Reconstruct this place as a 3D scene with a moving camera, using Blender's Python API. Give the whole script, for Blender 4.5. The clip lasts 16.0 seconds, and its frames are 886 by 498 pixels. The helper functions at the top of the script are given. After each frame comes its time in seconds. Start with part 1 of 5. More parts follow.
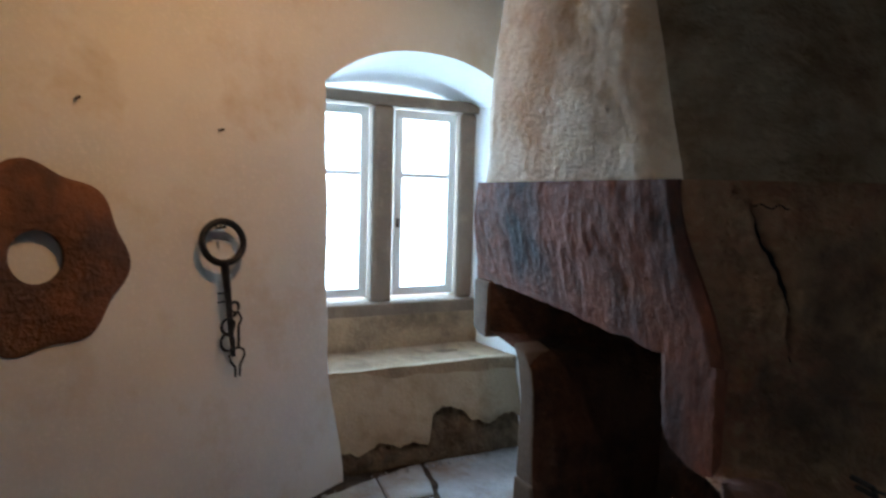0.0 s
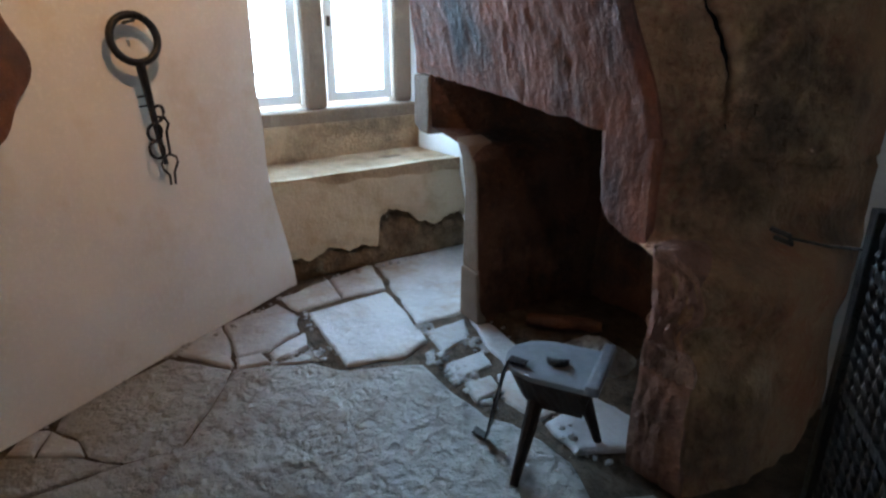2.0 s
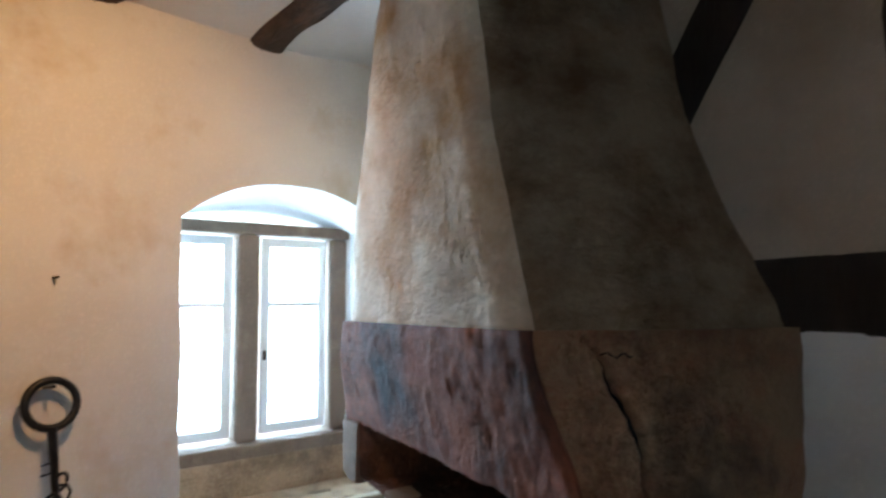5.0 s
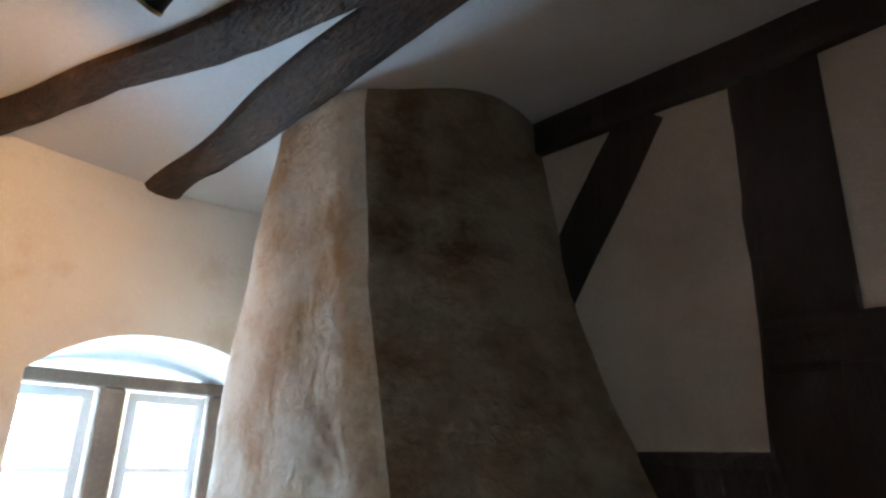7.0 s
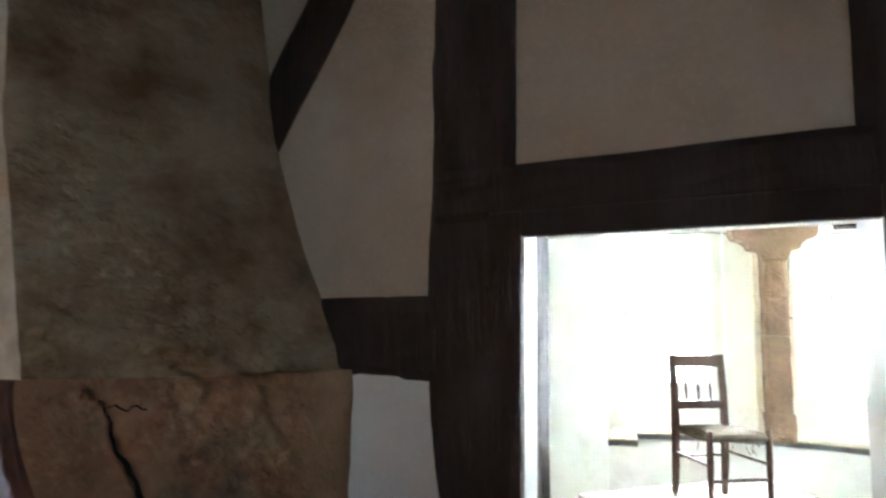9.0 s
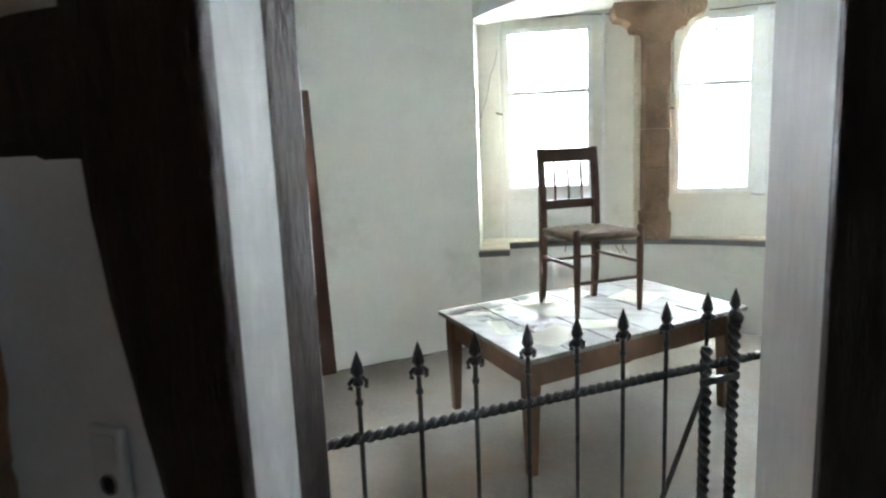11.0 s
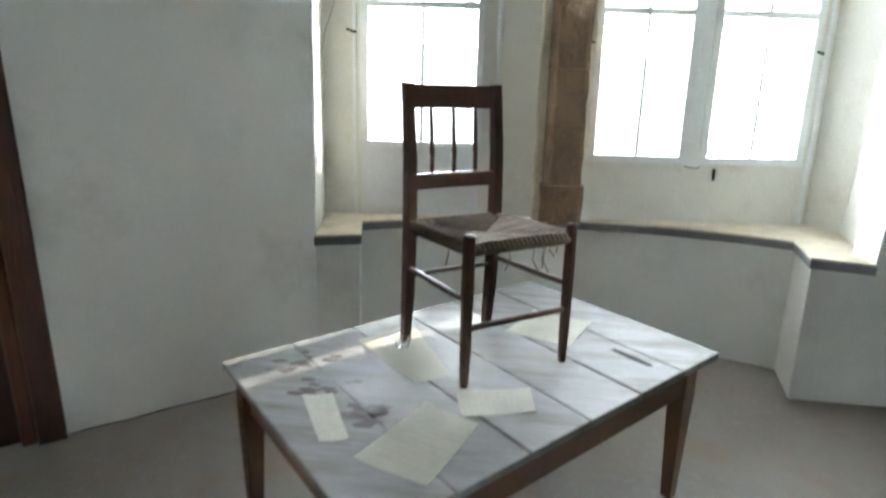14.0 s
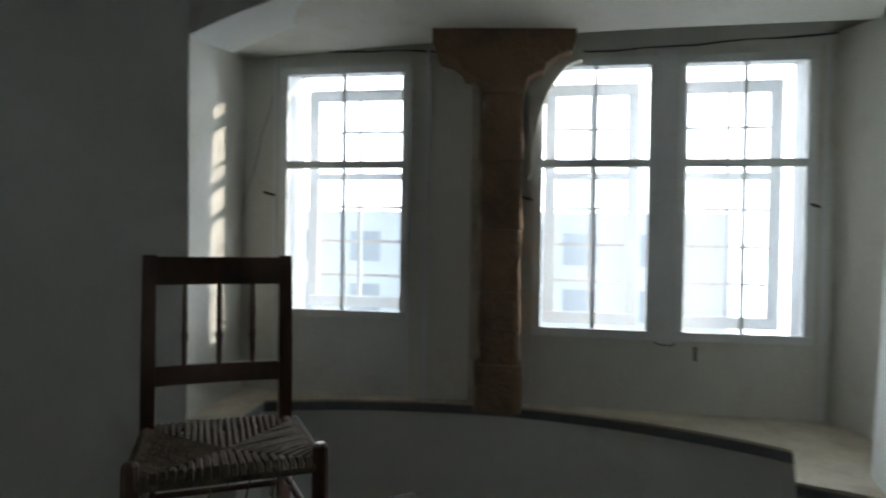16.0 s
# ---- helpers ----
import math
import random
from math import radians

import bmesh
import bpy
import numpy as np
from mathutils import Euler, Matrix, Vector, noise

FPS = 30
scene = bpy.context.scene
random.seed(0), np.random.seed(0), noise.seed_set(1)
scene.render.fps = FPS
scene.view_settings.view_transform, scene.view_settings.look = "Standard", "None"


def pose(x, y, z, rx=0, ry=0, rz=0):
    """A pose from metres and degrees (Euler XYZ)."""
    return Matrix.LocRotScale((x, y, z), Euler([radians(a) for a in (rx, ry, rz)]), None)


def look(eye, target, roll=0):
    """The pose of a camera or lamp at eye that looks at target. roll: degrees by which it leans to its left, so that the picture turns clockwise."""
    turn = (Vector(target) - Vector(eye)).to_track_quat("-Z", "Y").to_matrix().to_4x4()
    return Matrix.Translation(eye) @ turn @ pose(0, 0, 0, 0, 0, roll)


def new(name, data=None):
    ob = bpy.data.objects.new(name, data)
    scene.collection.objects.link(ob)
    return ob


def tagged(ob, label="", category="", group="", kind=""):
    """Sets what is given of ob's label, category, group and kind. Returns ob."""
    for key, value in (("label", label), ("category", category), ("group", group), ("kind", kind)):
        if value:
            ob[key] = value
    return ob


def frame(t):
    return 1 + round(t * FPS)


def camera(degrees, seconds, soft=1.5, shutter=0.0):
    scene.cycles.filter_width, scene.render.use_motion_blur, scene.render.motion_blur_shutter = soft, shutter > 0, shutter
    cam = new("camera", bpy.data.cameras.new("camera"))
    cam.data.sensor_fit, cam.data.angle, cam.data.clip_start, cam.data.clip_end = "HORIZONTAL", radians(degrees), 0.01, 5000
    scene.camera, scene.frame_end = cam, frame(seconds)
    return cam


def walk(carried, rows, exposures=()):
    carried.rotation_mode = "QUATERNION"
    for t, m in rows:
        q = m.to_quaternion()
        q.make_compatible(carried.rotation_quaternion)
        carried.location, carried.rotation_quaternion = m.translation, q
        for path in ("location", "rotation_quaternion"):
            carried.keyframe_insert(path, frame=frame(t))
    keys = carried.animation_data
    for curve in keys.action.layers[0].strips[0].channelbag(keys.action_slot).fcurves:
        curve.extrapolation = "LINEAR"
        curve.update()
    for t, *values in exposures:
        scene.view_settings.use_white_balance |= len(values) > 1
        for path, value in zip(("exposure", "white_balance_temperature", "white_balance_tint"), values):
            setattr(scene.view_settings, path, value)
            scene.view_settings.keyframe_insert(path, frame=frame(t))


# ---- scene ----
cam = camera(70.6, 16.0, soft=2.3, shutter=0.4)

# ---- camera ----
PATH = [
    (0, (2.334, 0.232, 1.552), (0.552, 1.126, 1.39), 1.6),
    (0.5, (2.329, 0.251, 1.519), (0.635, 1.265, 1.199), 0.2),
    (1, (2.326, 0.234, 1.482), (0.691, 1.287, 1.016), 0.2),
    (1.5, (2.321, 0.243, 1.445), (0.707, 1.267, 0.855), -0.1),
    (2, (2.326, 0.246, 1.424), (0.739, 1.238, 0.717), -0.2),
    (2.5, (2.336, 0.257, 1.423), (0.763, 1.222, 0.653), -0.4),
    (3, (2.312, 0.277, 1.447), (0.702, 1.259, 0.781), -0.8),
    (3.5, (2.304, 0.283, 1.527), (0.644, 1.305, 1.08), -1.0),
    (4, (2.312, 0.284, 1.614), (0.621, 1.331, 1.404), -0.7),
    (4.5, (2.316, 0.327, 1.686), (0.61, 1.372, 1.665), -0.8),
    (5, (2.35, 0.337, 1.741), (0.754, 1.533, 1.895), -0.3),
    (5.2, (2.357, 0.331, 1.764), (0.81, 1.583, 1.966), -0.3),
    (7.3, (2.384, 0.582, 1.875), (1.037, 1.909, 2.526), 1.5),
    (7.5, (2.431, 0.589, 1.896), (1.124, 1.96, 2.539), 0.8),
    (8, (2.488, 0.604, 1.854), (1.372, 2.159, 2.436), 0.4),
    (8.4, (2.606, 0.742, 1.822), (1.511, 2.355, 2.287), 0.0),
    (8.5, (2.623, 0.772, 1.812), (1.536, 2.391, 2.253), -0.2),
    (8.7, (2.638, 0.822, 1.806), (1.587, 2.492, 2.162), 0.1),
    (9, (2.665, 0.898, 1.808), (1.684, 2.627, 2.027), 0.8),
    (9.5, (2.689, 1.045, 1.727), (1.788, 2.828, 1.828), -0.0),
    (10, (2.683, 1.293, 1.668), (1.884, 3.125, 1.596), -1.1),
    (10.2, (2.701, 1.379, 1.644), (1.938, 3.222, 1.501), -2.0),
    (12.3, (2.522, 2.489, 1.539), (1.891, 4.346, 1.148), -1.5),
    (12.5, (2.481, 2.611, 1.488), (1.916, 4.327, 1.114), -1.6),
    (13, (2.317, 2.918, 1.492), (1.885, 4.626, 1.01), 0.0),
    (13.5, (2.279, 3.16, 1.542), (2.009, 4.913, 0.953), 0.9),
    (14, (2.348, 3.362, 1.554), (2.072, 5.18, 1.087), 1.6),
    (14.5, (2.556, 3.567, 1.522), (2.183, 5.508, 1.218), 2.1),
    (15, (2.764, 3.756, 1.536), (2.568, 5.712, 1.167), 1.4),
    (15.5, (2.985, 3.929, 1.618), (2.753, 5.908, 1.444), 0.9),
    (16, (3.248, 4.138, 1.631), (2.591, 6.027, 1.604), 0.9),
]
EXPOSURES = [(0, 3), (0.5, 2.95), (1.5, 3.35), (2.5, 3.85), (3.5, 4.1), (4.5, 3.85), (5.2, 3.5), (7.5, 3.8), (8.5, 4.45), (9.5, 4.05), (10.2, 3.35), (12.3, 2.44), (13.5, 2.22), (14.5, 1.61), (15, 1.09), (15.5, 0.62), (16, -0.53)]
walk(cam, [(t, look(e, g, r)) for t, e, g, r in PATH], EXPOSURES)

# ---- light ----
world = bpy.data.worlds.new("sky")
scene.world = world
world.use_nodes = True
wt = world.node_tree
sky = wt.nodes.new("ShaderNodeTexSky")
sky.sky_type = "NISHITA"
sky.sun_disc = False
SUN_EL, SUN_AZ = 16.0, 39.3
sky.sun_elevation = radians(SUN_EL)
sky.sun_rotation = radians(SUN_AZ)
wt.links.new(sky.outputs[0], wt.nodes["Background"].inputs[0])
wt.nodes["Background"].inputs[1].default_value = 0.06

sun = new("sun", bpy.data.lights.new("sun", "SUN"))
sun.data.energy = 5.0
sun.data.angle = radians(0.6)
sun.data.color = (1.0, 0.9, 0.76)
sd = Vector((math.sin(radians(SUN_AZ)) * math.cos(radians(SUN_EL)), math.cos(radians(SUN_AZ)) * math.cos(radians(SUN_EL)), math.sin(radians(SUN_EL))))
sun.matrix_world = look(sd * 20, (0, 0, 0))


def sky_panel(name, eye, target, w, h, watts, colour):
    """Sky light that stands in a window's opening."""
    lamp = new(name, bpy.data.lights.new(name, "AREA"))
    lamp.data.shape, lamp.data.size, lamp.data.size_y = "RECTANGLE", w, h
    lamp.data.energy, lamp.data.color = watts, colour
    lamp.matrix_world = look(eye, target)
    return lamp


sky_panel("sky_light_hall", (-1.95, 1.75, 1.55), (0, 1.75, 1.45), 1.25, 1.35, 10.0, (0.48, 0.74, 1.0))

spot = new("spot_light", bpy.data.lights.new("spot_light", "SPOT"))
spot.data.energy, spot.data.spot_size, spot.data.spot_blend = 6.2, radians(132), 1.0
spot.data.color, spot.data.shadow_soft_size = (1.0, 0.55, 0.22), 0.04
spot.matrix_world = look((0.72, 0.95, 2.93), (-0.7, 0.62, 2.1))


# ---- materials ----
def material(name, colour, rough=0.8, vary=0.12, scale=3.0, fine=40.0, bump=0.25, dist=0.01, spots=None, metal=0.0, stretch=(1, 1, 1), tint=None, island=0.0):
    """A surface with stains at a large scale, grain at a small one and relief. spots: colour, scale and threshold of a second tone."""
    m = bpy.data.materials.new(name)
    m.use_nodes = True
    t = m.node_tree
    n, l = t.nodes, t.links
    b = n["Principled BSDF"]
    co = n.new("ShaderNodeTexCoord")
    mp = n.new("ShaderNodeMapping")
    mp.inputs["Scale"].default_value = stretch
    l.new(co.outputs["Object"], mp.inputs[0])

    def noise_tex(sc, detail=6.0, rough_=0.6):
        x = n.new("ShaderNodeTexNoise")
        x.inputs["Scale"].default_value, x.inputs["Detail"].default_value, x.inputs["Roughness"].default_value = sc, detail, rough_
        l.new(mp.outputs[0], x.inputs["Vector"])
        return x

    def mix(a, bb, fac_socket, kind="MIX"):
        x = n.new("ShaderNodeMix")
        x.data_type, x.blend_type = "RGBA", kind
        if isinstance(a, tuple):
            x.inputs[6].default_value = (*a, 1)
        else:
            l.new(a, x.inputs[6])
        if isinstance(bb, tuple):
            x.inputs[7].default_value = (*bb, 1)
        else:
            l.new(bb, x.inputs[7])
        if isinstance(fac_socket, float):
            x.inputs[0].default_value = fac_socket
        else:
            l.new(fac_socket, x.inputs[0])
        return x.outputs[2]

    def ramp(sock, lo, hi):
        x = n.new("ShaderNodeMapRange")
        x.inputs[1].default_value, x.inputs[2].default_value = lo, hi
        l.new(sock, x.inputs[0])
        return x.outputs[0]

    big, small = noise_tex(scale), noise_tex(fine, 4.0)
    dark = tuple(c * (1 - vary * 2.2) for c in colour) if tint is None else tint
    col = mix(colour, dark, ramp(big.outputs[0], 0.42, 0.72))
    col = mix(col, tuple(min(1, c * (1 + vary)) for c in colour), ramp(small.outputs[0], 0.5, 0.75))
    if spots:
        sp = noise_tex(spots[1], 8.0, 0.65)
        col = mix(col, spots[0], ramp(sp.outputs[0], spots[2] - 0.05, spots[2] + 0.17))
    if island:
        oi = n.new("ShaderNodeObjectInfo")
        hsv = n.new("ShaderNodeHueSaturation")
        mr = n.new("ShaderNodeMapRange")
        mr.inputs[3].default_value, mr.inputs[4].default_value = 1 - island, 1 + island
        l.new(oi.outputs["Random"], mr.inputs[0])
        l.new(mr.outputs[0], hsv.inputs["Value"])
        l.new(col, hsv.inputs["Color"])
        col = hsv.outputs[0]
    l.new(col, b.inputs["Base Color"])
    rr = n.new("ShaderNodeMapRange")
    rr.inputs[3].default_value, rr.inputs[4].default_value = max(0.03, rough - 0.1), min(1, rough + 0.1)
    l.new(small.outputs[0], rr.inputs[0])
    l.new(rr.outputs[0], b.inputs["Roughness"])
    b.inputs["Metallic"].default_value = metal
    if bump:
        bp = n.new("ShaderNodeBump")
        bp.inputs["Strength"].default_value, bp.inputs["Distance"].default_value = bump, dist
        ad = n.new("ShaderNodeMath")
        ad.operation = "ADD"
        md = noise_tex(scale * 4, 6.0)
        l.new(md.outputs[0], ad.inputs[0])
        l.new(small.outputs[0], ad.inputs[1])
        l.new(ad.outputs[0], bp.inputs["Height"])
        l.new(bp.outputs[0], b.inputs["Normal"])
    return m


def glass_material(name, colour=(0.95, 0.98, 1.0)):
    m = bpy.data.materials.new(name)
    m.use_nodes = True
    b = m.node_tree.nodes["Principled BSDF"]
    b.inputs["Base Color"].default_value = (*colour, 1)
    b.inputs["Transmission Weight"].default_value = 1.0
    b.inputs["Roughness"].default_value = 0.02
    b.inputs["IOR"].default_value = 1.02
    return m


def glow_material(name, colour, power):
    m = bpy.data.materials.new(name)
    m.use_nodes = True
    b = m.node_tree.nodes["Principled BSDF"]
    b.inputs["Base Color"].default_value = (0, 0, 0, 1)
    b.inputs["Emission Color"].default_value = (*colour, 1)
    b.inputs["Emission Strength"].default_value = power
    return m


PLASTER = material("lime_plaster", (0.76, 0.73, 0.69), 0.9, 0.06, 1.3, 60, 0.1, 0.012, ((0.6, 0.5, 0.39), 2.2, 0.58))
PLASTER_NICHE = material("niche_plaster", (0.8, 0.8, 0.8), 0.9, 0.04, 2.0, 50, 0.3, 0.01)
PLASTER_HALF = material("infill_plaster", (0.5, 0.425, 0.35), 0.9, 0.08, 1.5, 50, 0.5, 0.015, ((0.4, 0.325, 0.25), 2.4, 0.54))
PLASTER_ROOM = material("room_plaster", (0.8, 0.82, 0.79), 0.88, 0.04, 1.2, 70, 0.2, 0.008, ((0.6, 0.62, 0.56), 1.6, 0.62))
PLASTER_BAY = material("bay_plaster", (0.74, 0.74, 0.68), 0.88, 0.05, 1.6, 60, 0.25, 0.008, ((0.6, 0.56, 0.44), 2.4, 0.6))
CEILING = material("ceiling_plaster", (0.65, 0.635, 0.62), 0.9, 0.05, 1.0, 40, 0.3, 0.01)
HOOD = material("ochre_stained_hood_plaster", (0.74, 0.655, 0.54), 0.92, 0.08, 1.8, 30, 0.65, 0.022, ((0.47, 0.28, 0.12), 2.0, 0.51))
# smoke-brown plaster, darkened further for the shade on the hood's flank
HOOD_SHADE_SOOT = material("shaded_smoke_stained_hood_plaster", (0.35, 0.27, 0.185), 0.9, 0.14, 2.0, 26, 0.9, 0.03, ((0.16, 0.09, 0.043), 2.4, 0.48), stretch=(1, 1, 1.4))
STONE_RED = material("red_sandstone", (0.27, 0.09, 0.05), 0.78, 0.25, 2.0, 34, 0.55, 0.016, ((0.042, 0.034, 0.04), 1.2, 0.5), stretch=(1.5, 1.5, 0.85))
STONE_PIER = material("pinkish_broken_sandstone", (0.3, 0.165, 0.13), 0.82, 0.2, 3.0, 34, 0.8, 0.025, ((0.12, 0.055, 0.042), 3.4, 0.55))
PIER_BROKEN = material("fresh_broken_sandstone", (0.42, 0.28, 0.23), 0.85, 0.2, 6.0, 40, 1.0, 0.03, ((0.2, 0.11, 0.085), 6.0, 0.55))
STONE_BROWN = material("brown_sooty_stone", (0.34, 0.215, 0.128), 0.8, 0.2, 3.4, 34, 0.85, 0.03, ((0.12, 0.074, 0.048), 3.0, 0.5), tint=(0.36, 0.13, 0.072))
STONE_SILL = material("sandstone_sill", (0.4, 0.275, 0.17), 0.85, 0.16, 3.0, 45, 0.6, 0.02, ((0.13, 0.085, 0.05), 3.6, 0.53))
STONE_WINDOW = material("grey_brown_window_stone", (0.2, 0.14, 0.1), 0.85, 0.14, 3.0, 45, 0.5, 0.015, ((0.3, 0.24, 0.17), 4.0, 0.62))
FLAG = material("worn_flagstone", (0.4, 0.4, 0.41), 0.68, 0.12, 3.0, 22, 0.5, 0.02, ((0.24, 0.155, 0.085), 2.0, 0.55), island=0.14)
LID = material("grey_painted_wood", (0.2, 0.22, 0.25), 0.5, 0.12, 6.0, 40, 0.4, 0.005)
RUBBLE_CORE = material("crumbling_brown_rubble", (0.24, 0.165, 0.1), 0.95, 0.2, 6.0, 50, 0.9, 0.03, ((0.09, 0.058, 0.034), 7.0, 0.5))
SEAT_SKIN = material("tan_seat_plaster", (0.46, 0.36, 0.25), 0.9, 0.1, 2.6, 50, 0.45, 0.015, ((0.3, 0.21, 0.12), 4.5, 0.56))
FIREBOX = material("sooty_red_brown_stone", (0.125, 0.052, 0.031), 0.9, 0.25, 3.0, 30, 0.7, 0.03, ((0.022, 0.014, 0.011), 3.2, 0.5))
SLAB = material("pitted_worn_slab", (0.31, 0.3, 0.29), 0.68, 0.12, 2.4, 16, 0.9, 0.05, ((0.19, 0.12, 0.07), 1.2, 0.52), island=0.05)
HEARTH = material("joint_dirt", (0.13, 0.09, 0.058), 0.95, 0.25, 14.0, 70, 1.0, 0.03, ((0.045, 0.032, 0.022), 9.0, 0.5))
ASH = material("pale_wood_ash", (0.3, 0.29, 0.28), 0.95, 0.15, 9.0, 60, 0.8, 0.02, ((0.1, 0.08, 0.07), 8.0, 0.55))
EARTH = material("joint_dirt", (0.13, 0.09, 0.058), 0.95, 0.25, 14.0, 70, 1.0, 0.03, ((0.045, 0.032, 0.022), 9.0, 0.5))
SOOT = material("soot", (0.018, 0.012, 0.009), 0.95, 0.2, 3.0, 30, 0.6, 0.03)
TIMBER = material("dark_stained_timber", (0.022, 0.0105, 0.0095), 0.68, 0.3, 3.0, 25, 0.7, 0.02, ((0.034, 0.016, 0.012), 5.0, 0.56), stretch=(1.6, 1, 0.25))
TIMBER_BEAM = material("hewn_brown_beam", (0.05, 0.026, 0.015), 0.78, 0.3, 4.0, 28, 0.9, 0.04, ((0.15, 0.078, 0.038), 5.0, 0.55), stretch=(0.5, 1.4, 1))
JAMB = material("painted_grey_jamb", (0.44, 0.45, 0.45), 0.6, 0.1, 2.0, 30, 0.3, 0.01, ((0.34, 0.33, 0.31), 3.0, 0.6), stretch=(1, 1, 0.3))
IRON = material("black_wrought_iron", (0.018, 0.019, 0.023), 0.3, 0.3, 20.0, 90, 0.4, 0.005, metal=0.3)
IRON_RUST = material("rusty_iron", (0.06, 0.04, 0.032), 0.5, 0.3, 12.0, 80, 0.6, 0.005, ((0.16, 0.07, 0.035), 9.0, 0.6), metal=0.6)
BRASS = material("dull_brass", (0.55, 0.38, 0.16), 0.35, 0.15, 9.0, 60, 0.2, 0.003, metal=0.9)
LEATHER = material("reddish_brown_wood_disc", (0.2, 0.066, 0.017), 0.5, 0.25, 5.0, 40, 0.8, 0.015, ((0.06, 0.022, 0.01), 5.0, 0.48))
WHITE_PAINT = material("white_window_paint", (0.78, 0.8, 0.8), 0.45, 0.05, 3.0, 40, 0.25, 0.004, ((0.6, 0.56, 0.46), 5.0, 0.66))
# white linings coloured grey so they read as shaded beside the bright glass
LINING_SHADE = material("shade_grey_lining_paint", (0.42, 0.45, 0.48), 0.6, 0.12, 3.0, 40, 0.3, 0.006, ((0.3, 0.3, 0.29), 4.0, 0.58))
SCREED = material("dusty_floor", (0.315, 0.295, 0.262), 0.72, 0.1, 1.1, 30, 0.3, 0.008, ((0.31, 0.24, 0.17), 1.6, 0.57))
SLATE = material("grey_slab_edge", (0.2, 0.21, 0.22), 0.7, 0.15, 5.0, 40, 0.4, 0.01)
SILL_TOP = material("worn_sill_board", (0.6, 0.55, 0.44), 0.7, 0.12, 4.0, 35, 0.4, 0.008, ((0.4, 0.33, 0.22), 3.0, 0.58))
COLUMN = material("rough_column_stone", (0.25, 0.165, 0.105), 0.88, 0.15, 4.0, 40, 0.5, 0.03, ((0.14, 0.09, 0.06), 3.0, 0.55))
DOOR_WOOD = material("old_brown_door_wood", (0.076, 0.025, 0.011), 0.58, 0.25, 2.5, 30, 0.4, 0.01, ((0.035, 0.016, 0.01), 3.0, 0.52), stretch=(3, 3, 0.35))
DOOR_RED = material("reddish_door_frame_wood", (0.13, 0.042, 0.018), 0.55, 0.25, 2.5, 30, 0.35, 0.008, ((0.05, 0.02, 0.012), 3.0, 0.52), stretch=(3, 3, 0.35))
DOOR_WORN = material("worn_moulding_wood", (0.14, 0.066, 0.034), 0.5, 0.25, 5.0, 30, 0.35, 0.006, ((0.08, 0.034, 0.018), 5.0, 0.5), stretch=(3, 3, 0.6))
TABLE_TOP = material("scrubbed_grey_table_board", (0.2, 0.205, 0.2), 0.58, 0.16, 3.0, 30, 0.15, 0.004, ((0.1, 0.085, 0.07), 5.0, 0.53), stretch=(0.4, 2.0, 1))
TABLE_WOOD = material("brown_table_wood", (0.125, 0.064, 0.032), 0.5, 0.2, 3.0, 35, 0.3, 0.005, stretch=(1, 1, 0.4))
CHAIR_WOOD = material("dark_brown_chair_wood", (0.1, 0.05, 0.03), 0.4, 0.25, 5.0, 50, 0.3, 0.004, stretch=(1, 1, 0.4))
RUSH = material("worn_rush", (0.2, 0.155, 0.11), 0.85, 0.25, 8.0, 90, 0.8, 0.006, ((0.32, 0.27, 0.2), 7.0, 0.6))
PAPER = material("yellowed_paper", (0.4, 0.395, 0.33), 0.8, 0.08, 6.0, 60, 0.2, 0.003)
INK = material("faded_ink", (0.37, 0.34, 0.27), 0.8, 0.1, 9.0, 60, 0.0)
STAIN = material("worn_dark_stain", (0.06, 0.05, 0.042), 0.6, 0.3, 20, 60, 0.2, 0.003)
PINE = material("raw_pine", (0.42, 0.225, 0.105), 0.6, 0.16, 2.5, 30, 0.3, 0.005, ((0.3, 0.15, 0.07), 7.0, 0.66), stretch=(0.5, 1.5, 2.5))
PINE_FOOT = material("weathered_foot_beam", (0.3, 0.25, 0.2), 0.7, 0.16, 2.5, 30, 0.3, 0.005, ((0.15, 0.1, 0.08), 5.0, 0.6))
PLASTIC = material("white_plastic", (0.7, 0.7, 0.68), 0.4, 0.02, 5, 60, 0.0)
BLACK = material("dark_hole", (0.01, 0.01, 0.01), 0.9, 0.1, 5, 50, 0.0)
GLASS = glass_material("window_glass")


def veiled_glass(name, veil):
    """Clear glass with a scattering veil that imitates window glare along with dust."""
    m = glass_material(name)
    t = m.node_tree
    b, out = t.nodes["Principled BSDF"], t.nodes["Material Output"]
    tr = t.nodes.new("ShaderNodeBsdfTranslucent")
    tr.inputs[0].default_value = (0.9, 0.94, 1.0, 1)
    no = t.nodes.new("ShaderNodeTexNoise")
    no.inputs["Scale"].default_value = 3.0
    mr = t.nodes.new("ShaderNodeMapRange")
    mr.inputs[3].default_value, mr.inputs[4].default_value = veil * 0.7, veil * 1.3
    mx = t.nodes.new("ShaderNodeMixShader")
    t.links.new(no.outputs[0], mr.inputs[0])
    t.links.new(mr.outputs[0], mx.inputs[0])
    t.links.new(b.outputs[0], mx.inputs[1])
    t.links.new(tr.outputs[0], mx.inputs[2])
    t.links.new(mx.outputs[0], out.inputs[0])
    return m


GLASS_VEILED = veiled_glass("veiled_dusty_window_glass", 0.07)
TUMBLER = glass_material("clear_glass")
TUMBLER.node_tree.nodes["Principled BSDF"].inputs["IOR"].default_value = 1.45


